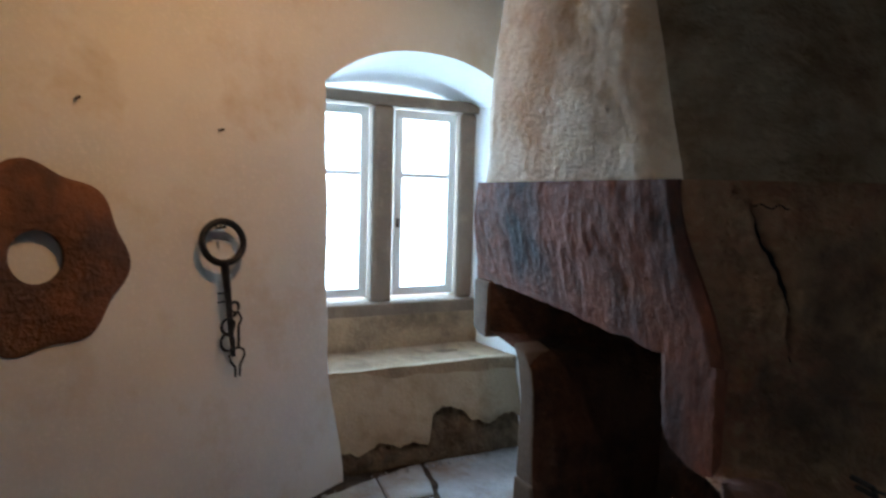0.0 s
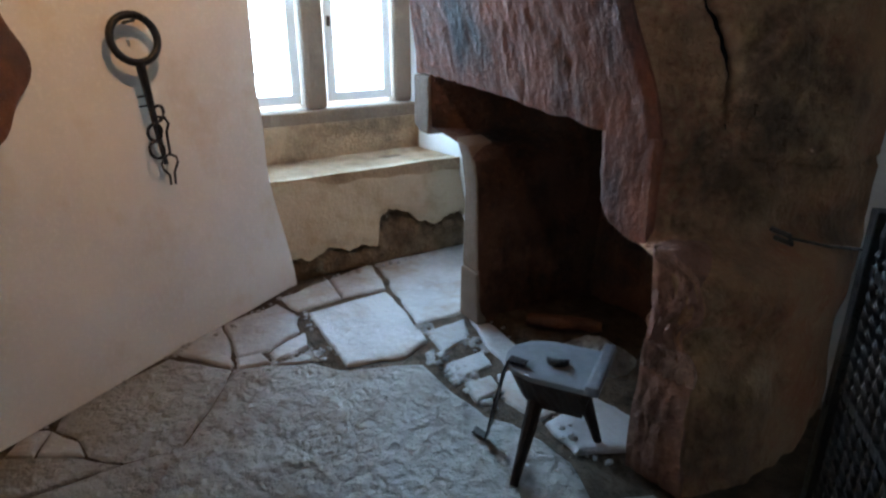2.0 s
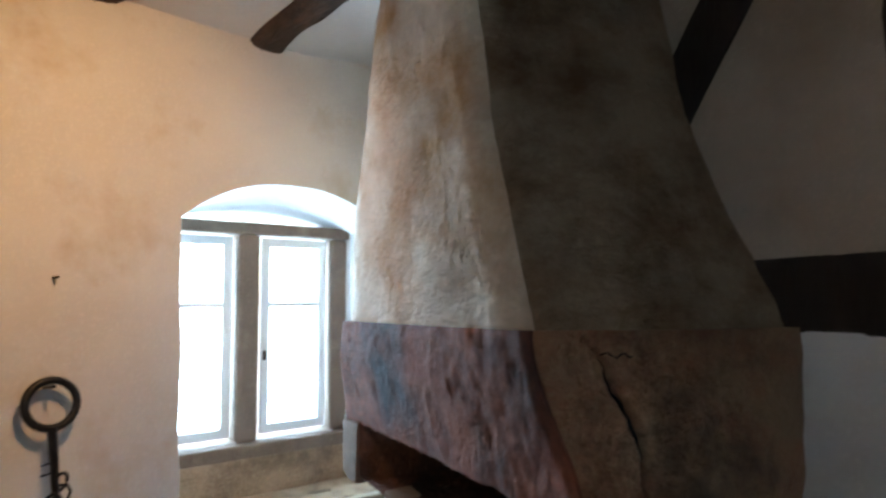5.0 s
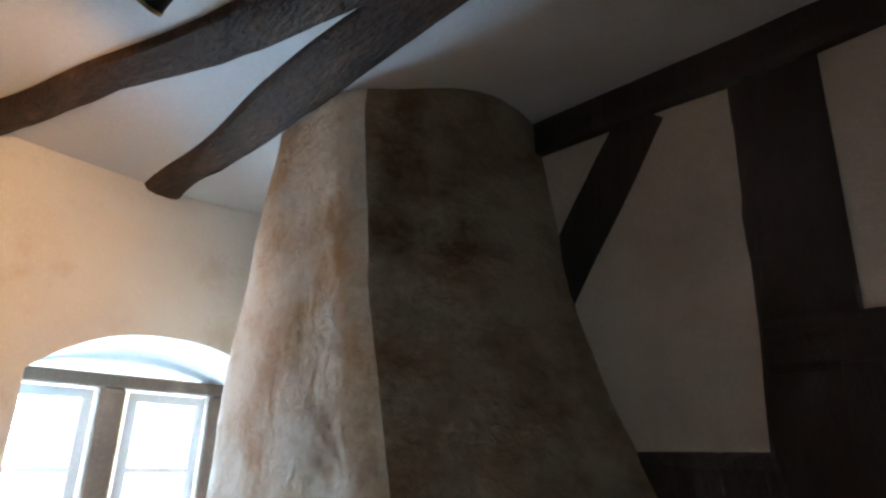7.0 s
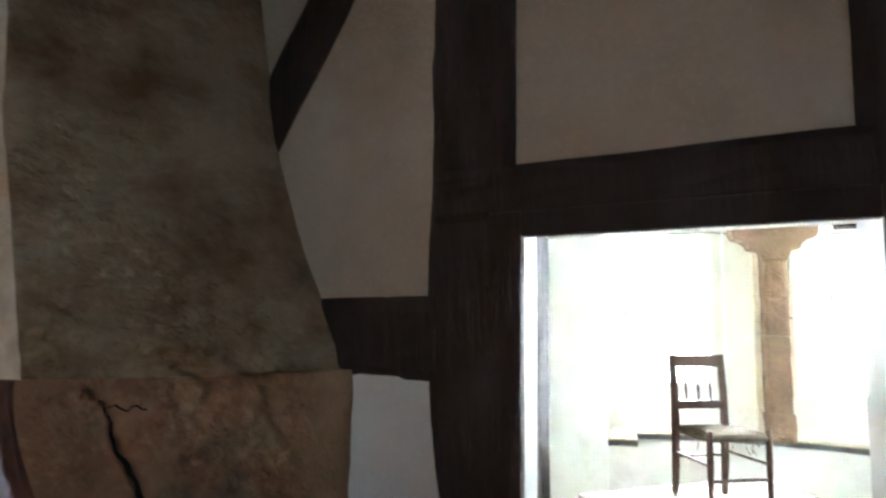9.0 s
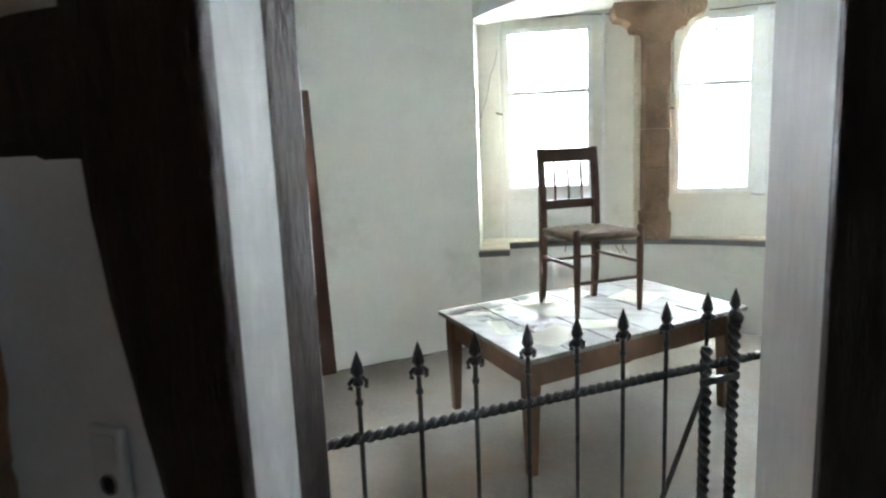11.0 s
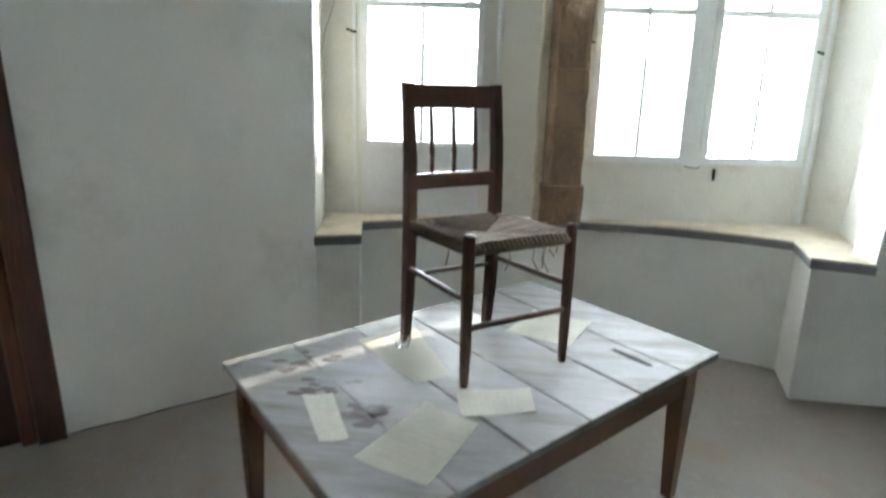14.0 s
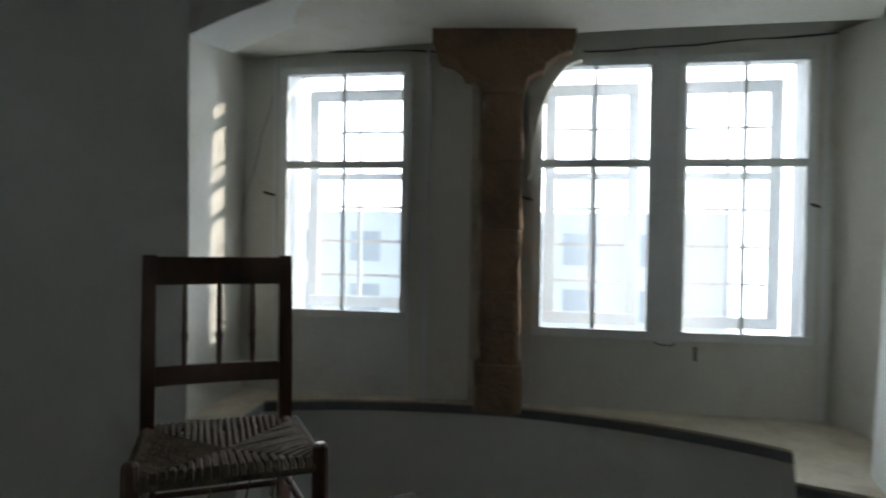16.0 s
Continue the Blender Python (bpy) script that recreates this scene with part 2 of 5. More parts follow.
# ---- building ----
def part(name, bm, mat, parent=None, label="", smooth=False):
    me = bpy.data.meshes.new(name)
    bm.normal_update()
    bm.to_mesh(me)
    bm.free()
    me.materials.append(mat)
    if smooth:
        for p in me.polygons:
            p.use_smooth = True
        me.set_sharp_from_angle(angle=radians(38))
    ob = new(name, me)
    if parent is not None:
        ob.parent = parent
        ob.matrix_parent_inverse = parent.matrix_basis.inverted()
    if label:
        ob["label"] = label
    return ob


def thing(name, at, label, category, group="", kind="", rz=0.0):
    e = new(name)
    e.empty_display_size = 0.1
    e.matrix_basis = pose(*at, 0, 0, rz)
    bpy.context.view_layer.update()
    return tagged(e, label, category, group, kind)


def box(bm, lo, hi, m=None, bevel=0.0):
    vs = [bm.verts.new((x, y, z)) for z in (lo[2], hi[2]) for y in (lo[1], hi[1]) for x in (lo[0], hi[0])]
    fs = [bm.faces.new([vs[i] for i in f]) for f in ((0, 2, 3, 1), (4, 5, 7, 6), (0, 1, 5, 4), (2, 6, 7, 3), (0, 4, 6, 2), (1, 3, 7, 5))]
    if bevel:
        es = list({e for f in fs for e in f.edges})
        r = bmesh.ops.bevel(bm, geom=es, offset=bevel, segments=2, affect="EDGES", profile=0.6)
        vs = list({v for f in r["faces"] for v in f.verts} | {v for v in vs if v.is_valid})
    if m is not None:
        bmesh.ops.transform(bm, matrix=m, verts=vs)
    return vs


def boxed(lo, hi, bevel=0.0, m=None):
    bm = bmesh.new()
    box(bm, lo, hi, m, bevel)
    return bm


def prism(pts, z0, z1, bevel=0.0, m=None):
    """An outline in x, y raised from z0 to z1."""
    bm = bmesh.new()
    a = [bm.verts.new((x, y, z0)) for x, y in pts]
    b = [bm.verts.new((x, y, z1)) for x, y in pts]
    n = len(pts)
    bm.faces.new(a[::-1])
    bm.faces.new(b)
    for i in range(n):
        bm.faces.new((a[i], a[(i + 1) % n], b[(i + 1) % n], b[i]))
    bmesh.ops.recalc_face_normals(bm, faces=bm.faces)
    if bevel:
        bmesh.ops.bevel(bm, geom=list(bm.edges), offset=bevel, segments=2, affect="EDGES", profile=0.6)
    if m is not None:
        bmesh.ops.transform(bm, matrix=m, verts=bm.verts)
    return bm


def upright(pts, y0, y1, bevel=0.0, m=None):
    """An outline in x, z given depth from y0 to y1."""
    bm = prism(pts, -y1, -y0, bevel)
    bmesh.ops.transform(bm, matrix=pose(0, 0, 0, 90), verts=bm.verts)
    if m is not None:
        bmesh.ops.transform(bm, matrix=m, verts=bm.verts)
    return bm


def lathe(profile, seg=16, m=None, bm=None):
    bm = bm or bmesh.new()
    rings = []
    for r, z in profile:
        rings.append([bm.verts.new((r * math.cos(2 * math.pi * i / seg), r * math.sin(2 * math.pi * i / seg), z)) for i in range(seg)])
    for a, b in zip(rings, rings[1:]):
        for i in range(seg):
            bm.faces.new((a[i], a[(i + 1) % seg], b[(i + 1) % seg], b[i]))
    bm.faces.new(rings[0][::-1])
    bm.faces.new(rings[-1])
    if m is not None:
        bmesh.ops.transform(bm, matrix=m, verts=[v for r in rings for v in r])
    return bm


def tube(points, radius, seg=8, bm=None, closed=False):
    """A round bar along points; radius may be a list."""
    bm = bm or bmesh.new()
    pts = [Vector(p) for p in points]
    n = len(pts)
    rings = []
    up = Vector((0.13, 0.21, 0.97))
    for i, p in enumerate(pts):
        a, b = pts[i - 1 if (i or closed) else 0], pts[(i + 1) % n if (i < n - 1 or closed) else i]
        d = (b - a).normalized()
        s = d.cross(up)
        s = s.normalized() if s.length > 1e-4 else d.orthogonal().normalized()
        u = s.cross(d)
        r = radius[i] if isinstance(radius, (list, tuple)) else radius
        rings.append([bm.verts.new(p + r * (math.cos(2 * math.pi * k / seg) * s + math.sin(2 * math.pi * k / seg) * u)) for k in range(seg)])
    for i in range(n if closed else n - 1):
        a, b = rings[i], rings[(i + 1) % n]
        for k in range(seg):
            bm.faces.new((a[k], a[(k + 1) % seg], b[(k + 1) % seg], b[k]))
    if not closed:
        bm.faces.new(rings[0][::-1])
        bm.faces.new(rings[-1])
    bmesh.ops.recalc_face_normals(bm, faces=bm.faces)
    return bm


def sheet(f, nu, nv, thick=None, bm=None):
    """A surface f(u, v) over the unit square; thick: a vector by which it is given a back."""
    bm = bm or bmesh.new()
    g = [[bm.verts.new(f(i / nu, j / nv)) for j in range(nv + 1)] for i in range(nu + 1)]
    fs = [bm.faces.new((g[i][j], g[i + 1][j], g[i + 1][j + 1], g[i][j + 1])) for i in range(nu) for j in range(nv)]
    if thick is not None:
        r = bmesh.ops.extrude_face_region(bm, geom=fs)
        bmesh.ops.translate(bm, vec=thick, verts=[v for v in r["geom"] if isinstance(v, bmesh.types.BMVert)])
        bmesh.ops.recalc_face_normals(bm, faces=bm.faces)
    return bm


def lerp(a, b, t):
    return a + (b - a) * t


def smooth01(t):
    t = max(0.0, min(1.0, t))
    return t * t * (3 - 2 * t)


def rough3(x, y, z, amp, scale):
    return amp * noise.noise(Vector((x, y, z)) * scale)


def structure(ob, label="", category=""):
    return tagged(ob, label, category, kind="structure")

# ---- hall: floor, walls, ceiling ----
CEIL = 3.2
PY, PB = 2.58, 2.90  # the partition's two faces


def ceil_z(y):
    return CEIL + 0.075 * smooth01((y - 1.75) / 0.7)



def w1_x(y, z):
    """The hall's leaning, uneven window wall."""
    foot = -0.845 - 0.62 * (y - 1.241) if y < 1.241 else -0.845
    top = -1.0 - 0.15 * (y - 1.24)
    return lerp(foot, top, min(1.0, max(0.0, z / CEIL))) + rough3(0, y, z, 0.02, 1.4) + rough3(3, y, z, 0.006, 6)


def niche_y(z):
    return lerp(1.255, 1.155, smooth01(z / 0.7)) + rough3(1, 0, z, 0.012, 3)


NR = 2.47


def arch_z(y, lo, hi, spring, rise):
    u = (y - lo) / (hi - lo)
    return spring + rise * max(0.0, 1 - abs(2 * u - 1) ** 2.4)


wall_window = thing("wall_window", (-0.9, 0, 0), "uneven cream lime-plastered wall with a deep window niche", "wall", kind="structure")


def w1_left(u, v):
    z = 3.32 * v
    y = lerp(-2.2, niche_y(min(z, 2.1)), u)
    return (w1_x(y, z), y, z)


part("plaster", sheet(w1_left, 60, 44, (-0.4, 0, 0)), PLASTER, wall_window, smooth=True)


def w1_over(u, v):
    y = lerp(niche_y(2.1), 2.62, u)
    z = lerp(arch_z(min(max(y, 1.155), NR), 1.155, NR, 2.15, 0.235), 3.32, v)
    return (w1_x(y, z), y, z)


part("plaster_over_arch", sheet(w1_over, 30, 20, (-0.4, 0, 0)), PLASTER, wall_window, smooth=True)
part("plaster_right", sheet(lambda u, v: (w1_x(2.5, 2.2 * v) - 0.02, lerp(NR, 2.62, u), 2.2 * v), 4, 12, (-0.4, 0, 0)), PLASTER, wall_window, smooth=True)


def reveal_left(u, v):
    z = 2.17 * v
    y0 = niche_y(z)
    return (lerp(w1_x(y0, z) - 0.005, -1.72, u), lerp(y0, 1.1, u), z)


part("reveal", sheet(reveal_left, 10, 24, (0, -0.3, 0)), PLASTER_NICHE, wall_window, smooth=True)
part("reveal", sheet(lambda u, v: (lerp(w1_x(2.5, 2.2 * v) - 0.005, -1.72, u), lerp(NR, 2.4, u) + rough3(u, v, 5, 0.012, 3), 2.2 * v), 10, 16, (0, 0.2, 0)), PLASTER_NICHE, wall_window, smooth=True)


def soffit(u, v):
    y = lerp(lerp(1.155, NR, v), lerp(1.1, 2.4, v), u)
    za = arch_z(lerp(1.155, NR, v), 1.155, NR, 2.15, 0.235)
    zb = arch_z(lerp(1.1, 2.4, v), 1.1, 2.4, 2.2, 0.09)
    x0 = w1_x(lerp(1.155, NR, v), za)
    return (lerp(x0 - 0.004, -1.72, u), y, lerp(za, zb, smooth01(u)))


part("soffit", sheet(soffit, 10, 26, (-0.03, 0, 0.1)), PLASTER_NICHE, wall_window, smooth=True)
part("outer_wall", boxed((-1.95, 0.6, 0), (-1.72, 1.1, 3.2)), PLASTER, wall_window)
part("outer_wall", boxed((-1.95, 2.4, 0), (-1.72, 2.9, 3.2)), PLASTER, wall_window)
part("outer_wall", boxed((-1.95, 1.1, 2.3), (-1.72, 2.4, 3.2)), PLASTER, wall_window)
part("outer_wall", boxed((-1.95, 1.1, 0), (-1.75, 2.4, 0.78)), PLASTER, wall_window)

# ---- stone window with two casements ----
window_1 = thing("window_1", (-1.64, 1.73, 0.8), "stone-framed window with two white leaded casements", "window", kind="structure")


def frame_box(lo, hi, bev=0.015):
    return boxed(lo, hi, bev)


part("window_sill", frame_box((-1.74, 1.08, 0.76), (-1.48, 2.44, 0.85)), STONE_WINDOW, window_1, "grey-brown stone sill")
part("head", frame_box((-1.72, 1.08, 2.145), (-1.52, 2.44, 2.22)), STONE_WINDOW, window_1)
part("mullion", frame_box((-1.72, 1.655, 0.85), (-1.53, 1.795, 2.145), 0.03), STONE_WINDOW, window_1, "chamfered stone mullion")
part("jamb", frame_box((-1.72, 1.08, 0.85), (-1.55, 1.18, 2.145)), STONE_WINDOW, window_1)
part("jamb", frame_box((-1.72, 2.3, 0.85), (-1.55, 2.44, 2.145), 0.03), STONE_WINDOW, window_1)


def casement(parent, y0, y1, z0, z1, x, bars, upper, w=0.056, d=0.035):
    """A white casement in the plane x with a transom and thin lead bars."""
    fr = bmesh.new()
    for a, b in (((y0, z0), (y1, z0 + w)), ((y0, z1 - w), (y1, z1)), ((y0, z0 + w), (y0 + w, z1 - w)), ((y1 - w, z0 + w), (y1, z1 - w))):
        box(fr, (x - d / 2, a[0], a[1]), (x + d / 2, b[0], b[1]), None, 0.005)
    box(fr, (x - d / 2 + 0.004, y0 + w, upper - 0.016), (x + d / 2 - 0.004, y1 - w, upper + 0.016))
    sash = part("casement", fr, WHITE_PAINT, parent, "white-painted casement frame")
    for za, zb in ((z0 + w, upper - 0.016), (upper + 0.016, z1 - w)):
        pane = part("pane", boxed((x - 0.003, y0 + w - 0.004, za - 0.004), (x + 0.003, y1 - w + 0.004, zb + 0.004)), GLASS, sash)
        pane.visible_shadow = False
    for z in bars:
        part("lead_bar", tube([(x + 0.012, y0 + w, z), (x + 0.012, y1 - w, z)], 0.004, 6), WHITE_PAINT, sash)
    part("catch", boxed((x + 0.018, y0 + 0.012, (z0 + z1) / 2 - 0.16), (x + 0.045, y0 + 0.028, (z0 + z1) / 2 - 0.1), 0.004), IRON_RUST, sash, "small iron window catch")
    return sash


casement(window_1, 1.822, 2.275, 0.885, 2.13, -1.6, (1.08, 1.28, 1.48, 1.9), 1.7)
casement(window_1, 1.18, 1.632, 0.885, 2.13, -1.6, (1.08, 1.28, 1.48, 1.9), 1.7)

# ---- stone seat in the niche ----
seat = thing("window_seat", (-1.1, 1.8, 0), "worn sandstone window seat with crumbling plaster front", "bench", kind="structure")


def seat_front(u, v):
    """The rubble core of the seat's front, crumbling towards the floor."""
    y, z = lerp(1.15, 2.45, u), 0.54 * v
    x = lerp(-0.89, -1.075 - 0.03 * u, v ** 1.2)
    return (x + rough3(4, y, z, 0.045, 6) + rough3(9, y, z, 0.02, 17), y, z)


def ragged(y):
    """Height at which the plaster has broken away."""
    ledge = 0.15 * smooth01((y - 1.78) / 0.06) * (1 - 0.55 * smooth01((y - 2.02) / 0.08))
    return 0.13 + ledge + rough3(y, 2, 0, 0.05, 7) + rough3(y, 5, 0, 0.02, 24)


def seat_skin(u, v):
    y = lerp(1.15, 2.45, u)
    z = lerp(ragged(y), 0.55, v)
    x = lerp(-0.845, -1.0 - 0.03 * u, (z / 0.54) ** 1.2)
    return (x + rough3(4, y, z, 0.014, 4) - 0.012 * (1 - smooth01(v * 7)), y, z)


part("core", sheet(seat_front, 90, 40, (-0.3, 0, 0)), RUBBLE_CORE, seat, "crumbling brown rubble", smooth=True)
part("front", sheet(seat_skin, 110, 26, (-0.05, 0, 0)), SEAT_SKIN, seat, "patchy tan plaster with a ragged lower edge", smooth=True)
part("slab", sheet(lambda u, v: (lerp(-1.0, -1.5, u), lerp(1.13, 2.46, v), 0.545 + 0.012 * smooth01(1 - abs(u - 0.02) * 20) + rough3(u, v * 2, 8, 0.012, 4)), 14, 24, (0, 0, -0.1)), STONE_SILL, seat, "worn stone seat slab", smooth=True)
part("parapet", sheet(lambda u, v: (-1.47 + rough3(7, u * 2, v, 0.02, 4), lerp(1.1, 2.44, u), lerp(0.5, 0.77, v)), 24, 8, (-0.26, 0, 0)), STONE_SILL, seat, "sandstone parapet block below the window", smooth=True)

# ---- floor of the hall ----
floor_hall = thing("floor_hall", (1, 0.5, 0), "irregular worn flagstone floor with dirt joints", "floor", kind="structure")
part("bed", sheet(lambda u, v: (lerp(-1.2, 4.6, u), lerp(-3, PB, v), -0.014 + rough3(u * 5.8, v * 5.9, 1, 0.008, 9)), 150, 150, (0, 0, -0.25)), EARTH, floor_hall, "brown dirt bed between the stones")

# ---- ceiling and closing walls of the hall ----
structure(part("ceiling", sheet(lambda u, v: (lerp(-2.0, 4.6, u), lerp(-3, PB, v), ceil_z(lerp(-3, PB, v)) + rough3(u * 6, v * 6, 2, 0.012, 0.8)), 40, 40, (0, 0, 0.25)), CEILING, smooth=True), "white plastered hall ceiling", "ceiling")
structure(part("wall_back", boxed((-2.0, -3.2, 0), (4.8, -3.0, 3.3)), PLASTER), "plain plastered wall behind the visitor", "wall")
structure(part("wall_side", boxed((4.4, -3.0, 0), (4.6, PY, 3.3)), PLASTER), "plain plastered side wall", "wall")

# ---- timber-framed partition ----
DX0, DX1, DZ = 1.974, 2.84, 2.046
partition = thing("wall_partition", (2.4, 2.74, 0), "timber-framed partition with plaster infill and a doorway", "wall", kind="structure")


def infill(x0, x1, z0, z1):
    n = max(2, int((x1 - x0) * 8))
    return sheet(lambda u, v: (lerp(x0, x1, u), PY + 0.02 + rough3(lerp(x0, x1, u), 0, lerp(z0, z1, v), 0.012, 2.2), lerp(z0, z1, v)), n, 10, (0, 0.27, 0))


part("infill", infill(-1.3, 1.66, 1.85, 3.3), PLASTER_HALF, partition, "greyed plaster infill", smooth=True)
part("infill", infill(-1.3, 1.84, 0, 1.62), PLASTER_NICHE, partition, "whitewashed lower infill", smooth=True)
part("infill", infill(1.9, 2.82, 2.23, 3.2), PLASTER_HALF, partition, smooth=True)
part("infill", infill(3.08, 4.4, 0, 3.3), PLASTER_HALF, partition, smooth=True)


def beam(name, a, b, w, d, mat, parent, seed, n=14, label="", wob=0.012, front=PY):
    """A hewn timber in the partition from a to b (x, z), w wide, proud of the plaster."""
    ax, az, bx, bz = *a, *b
    L = math.hypot(bx - ax, bz - az)
    dx, dz = (bx - ax) / L, (bz - az) / L

    def f(u, v):
        s = u * L
        k = (v - 0.5) * w
        off = rough3(seed, s, v * 2, wob, 2.5)
        edge = 0.012 * (abs(2 * v - 1) ** 6)
        return (ax + dx * s - dz * (k + off), front + edge + rough3(seed, s * 2, v * 4, 0.006, 3), az + dz * s + dx * (k + off))

    return part(name, sheet(f, n, 6, (0, d, 0)), mat, parent, label, smooth=False)




def door_post(u, v):
    z = 3.17 * v
    xl = lerp(1.785, 1.655, smooth01((z - 0.7) / 0.95)) + rough3(1, z, 0, 0.014, 2.5)
    return (lerp(xl, 1.945, u), PY + 0.004 + 0.012 * abs(2 * u - 1) ** 6 + rough3(1, z * 2, u * 3, 0.006, 3), z)


part("post", sheet(door_post, 8, 40, (0, 0.29, 0)), TIMBER, partition, "dark crooked door post")
beam("post", (2.95, 2.2), (2.945, 3.17), 0.3, 0.3, TIMBER, partition, 2, 10)
beam("top_plate", (-1.2, 3.2), (4.4, 3.195), 0.16, 0.28, TIMBER, partition, 3, 40, "", 0.02, PY - 0.03)
beam("rail", (0.2, 1.735), (1.68, 1.74), 0.27, 0.2, TIMBER, partition, 4, 16, "nearly black rail", 0.02, PY + 0.006)
beam("brace", (0.85, 2.42), (1.33, 3.14), 0.215, 0.2, TIMBER, partition, 5, 12, "slanting brace", 0.014, PY + 0.004)
beam("lintel", (1.68, 2.18), (4.2, 2.18), 0.165, 0.29, TIMBER, partition, 6, 20, "dark door lintel", 0.012, PY - 0.012)
beam("post", (3.02, 0), (3.02, 2.12), 0.3, 0.3, TIMBER, partition, 7, 16, "", 0.006, PY + 0.004)

doorway = thing("door_frame", (2.4, 2.74, 0), "grey-painted timber lining of the open doorway", "door frame", kind="structure")
part("lining", prism([(DX0, PY + 0.02), (DX0 - 0.055, PB + 0.03), (DX0 - 0.09, PB + 0.03), (DX0 - 0.09, PY + 0.02)], 0, 2.13, 0.004), JAMB, doorway, "worn grey jamb lining")
part("lining", prism([(DX1, PY + 0.02), (DX1 + 0.09, PY + 0.02), (DX1 + 0.09, PB + 0.03), (DX1 - 0.028, PB + 0.03)], 0, 2.13, 0.004), JAMB, doorway)
part("lining", sheet(lambda u, v: (lerp(DX0 - 0.05, DX1 + 0.04, u), lerp(PY + 0.02, PB + 0.034, v), lerp(DZ + 0.002, DZ + 0.044, v)), 8, 4, (0, 0, 0.04)), JAMB, doorway)
part("casing", boxed((DX0 - 0.1, PY - 0.016, 0), (DX0 + 0.002, PY + 0.021, 2.12), 0.006), TIMBER, doorway, "dark timber casing")
part("casing", boxed((DX1 - 0.002, PY - 0.016, 0), (DX1 + 0.1, PY + 0.021, 2.12), 0.006), TIMBER, doorway)
part("casing", boxed((DX0 + 0.002, PY - 0.016, DZ - 0.002), (DX1 - 0.002, PY + 0.021, DZ + 0.074), 0.006), TIMBER, doorway)

# ---- ceiling beams of the hall ----


def ceiling_beam(a, b, w, drop, seed):
    ax, ay, bx, by = *a, *b
    L = math.hypot(bx - ax, by - ay)
    dx, dy = (bx - ax) / L, (by - ay) / L

    def f(u, v):
        s, th = u * L, math.pi * v
        k = -math.cos(th) * w / 2 * (1 + 0.12 * math.sin(s * 3 + seed)) + rough3(seed, s, 0, 0.06, 1.3)
        z = CEIL + 0.02 - (drop + 0.02) * (abs(math.sin(th)) ** 0.45) + rough3(seed, s * 2, v * 3, 0.012, 3)
        return (ax + dx * s - dy * k, ay + dy * s + dx * k, z)

    ob = part("ceiling_beam", sheet(f, 40, 12), TIMBER_BEAM, smooth=True)
    return tagged(ob, "crooked hewn brown beam under the white ceiling", "beam", "ceiling beams")


ceiling_beam((-1.2, 1.64), (1.35, 1.6), 0.22, 0.045, 3)
ceiling_beam((-1.2, 0.66), (2.6, 1.95), 0.19, 0.05, 8)
ceiling_beam((-1.0, -1.4), (4.4, -1.1), 0.2, 0.1, 12)

# ---- fireplace ----
fireplace = thing("fireplace", (0.4, 2.2, 0), "old red sandstone fireplace with a tall sooty plastered hood", "fireplace")
FY = 1.835


def lintel_y(z):
    return lerp(FY, 1.752, smooth01((z - 1.1) / 0.5))


def lintel_edge(z):
    """Where the lintel's near corner stands at a height."""
    return lerp(1.045, 0.9, smooth01((z - 0.95) / 0.68))


def tooled(x, z):
    """Upright chisel strokes of the dressed stone."""
    return rough3(x * 11, 3, z * 4, 0.0026, 3) + rough3(x * 3, 3, z * 3, 0.008, 3) + rough3(x * 8, 7, z * 8, 0.003, 3)


def lintel(u, v):
    x = lerp(-0.46, lintel_edge(1.2), u)
    zb = lerp(1.145, 1.03, smooth01(u * 0.9)) + rough3(x, 1, 0, 0.014, 9)
    z = lerp(zb, 1.632 + rough3(x, 2, 0, 0.006, 5), v)
    x = lerp(-0.46 + 0.12 * v, lintel_edge(z), u)
    return (x, lintel_y(z) + tooled(x, z) + 0.018 * smooth01((u - 0.97) / 0.03) + 0.006 * (1 - smooth01(v * 9)), z)


part("lintel", sheet(lintel, 150, 40, (0, 0.16, 0)), STONE_RED, fireplace, "soot-darkened red sandstone lintel with chisel strokes", smooth=True)


def corbel_left(z):
    """The corbel's rounded inner side."""
    return ramp_of(z, ((0.69, 1.04), (0.705, 0.95), (0.735, 0.85), (0.8, 0.8), (0.9, 0.79), (1.08, 0.785)))


def ramp_of(z, table):
    for (z0, a), (z1, b) in zip(table, table[1:]):
        if z <= z1:
            return lerp(a, b, max(0.0, (z - z0) / (z1 - z0)))
    return table[-1][1]


def corbel(u, v):
    z = lerp(0.695, 1.05, v)
    x = lerp(corbel_left(z), 1.045, u)
    return (x, FY + 0.006 + tooled(x, z) + 0.02 * smooth01((u - 0.92) / 0.08) + 0.02 * smooth01((0.12 - u) / 0.12), z)


part("corbel", sheet(corbel, 40, 40, (0.0, 0.2, 0)), STONE_RED, fireplace, "rounded red sandstone corbel", smooth=True)
part("corbel", upright([(-0.48, 1.142), (-0.48, 0.89), (-0.42, 0.862), (-0.34, 0.855), (-0.33, 1.142)], FY - 0.006, FY + 0.12, 0.014), STONE_WINDOW, fireplace, "grey sandstone corbel end")
part("jamb", upright([(-0.035, 0.27), (0.1, 0.27), (0.085, 0.7), (0.06, 0.79), (0.0, 0.86), (-0.1, 0.885), (-0.05, 0.8), (-0.02, 0.65)], FY - 0.004, FY + 0.5, 0.014), STONE_WINDOW, fireplace, "grey sandstone jamb curving out under the corbel")
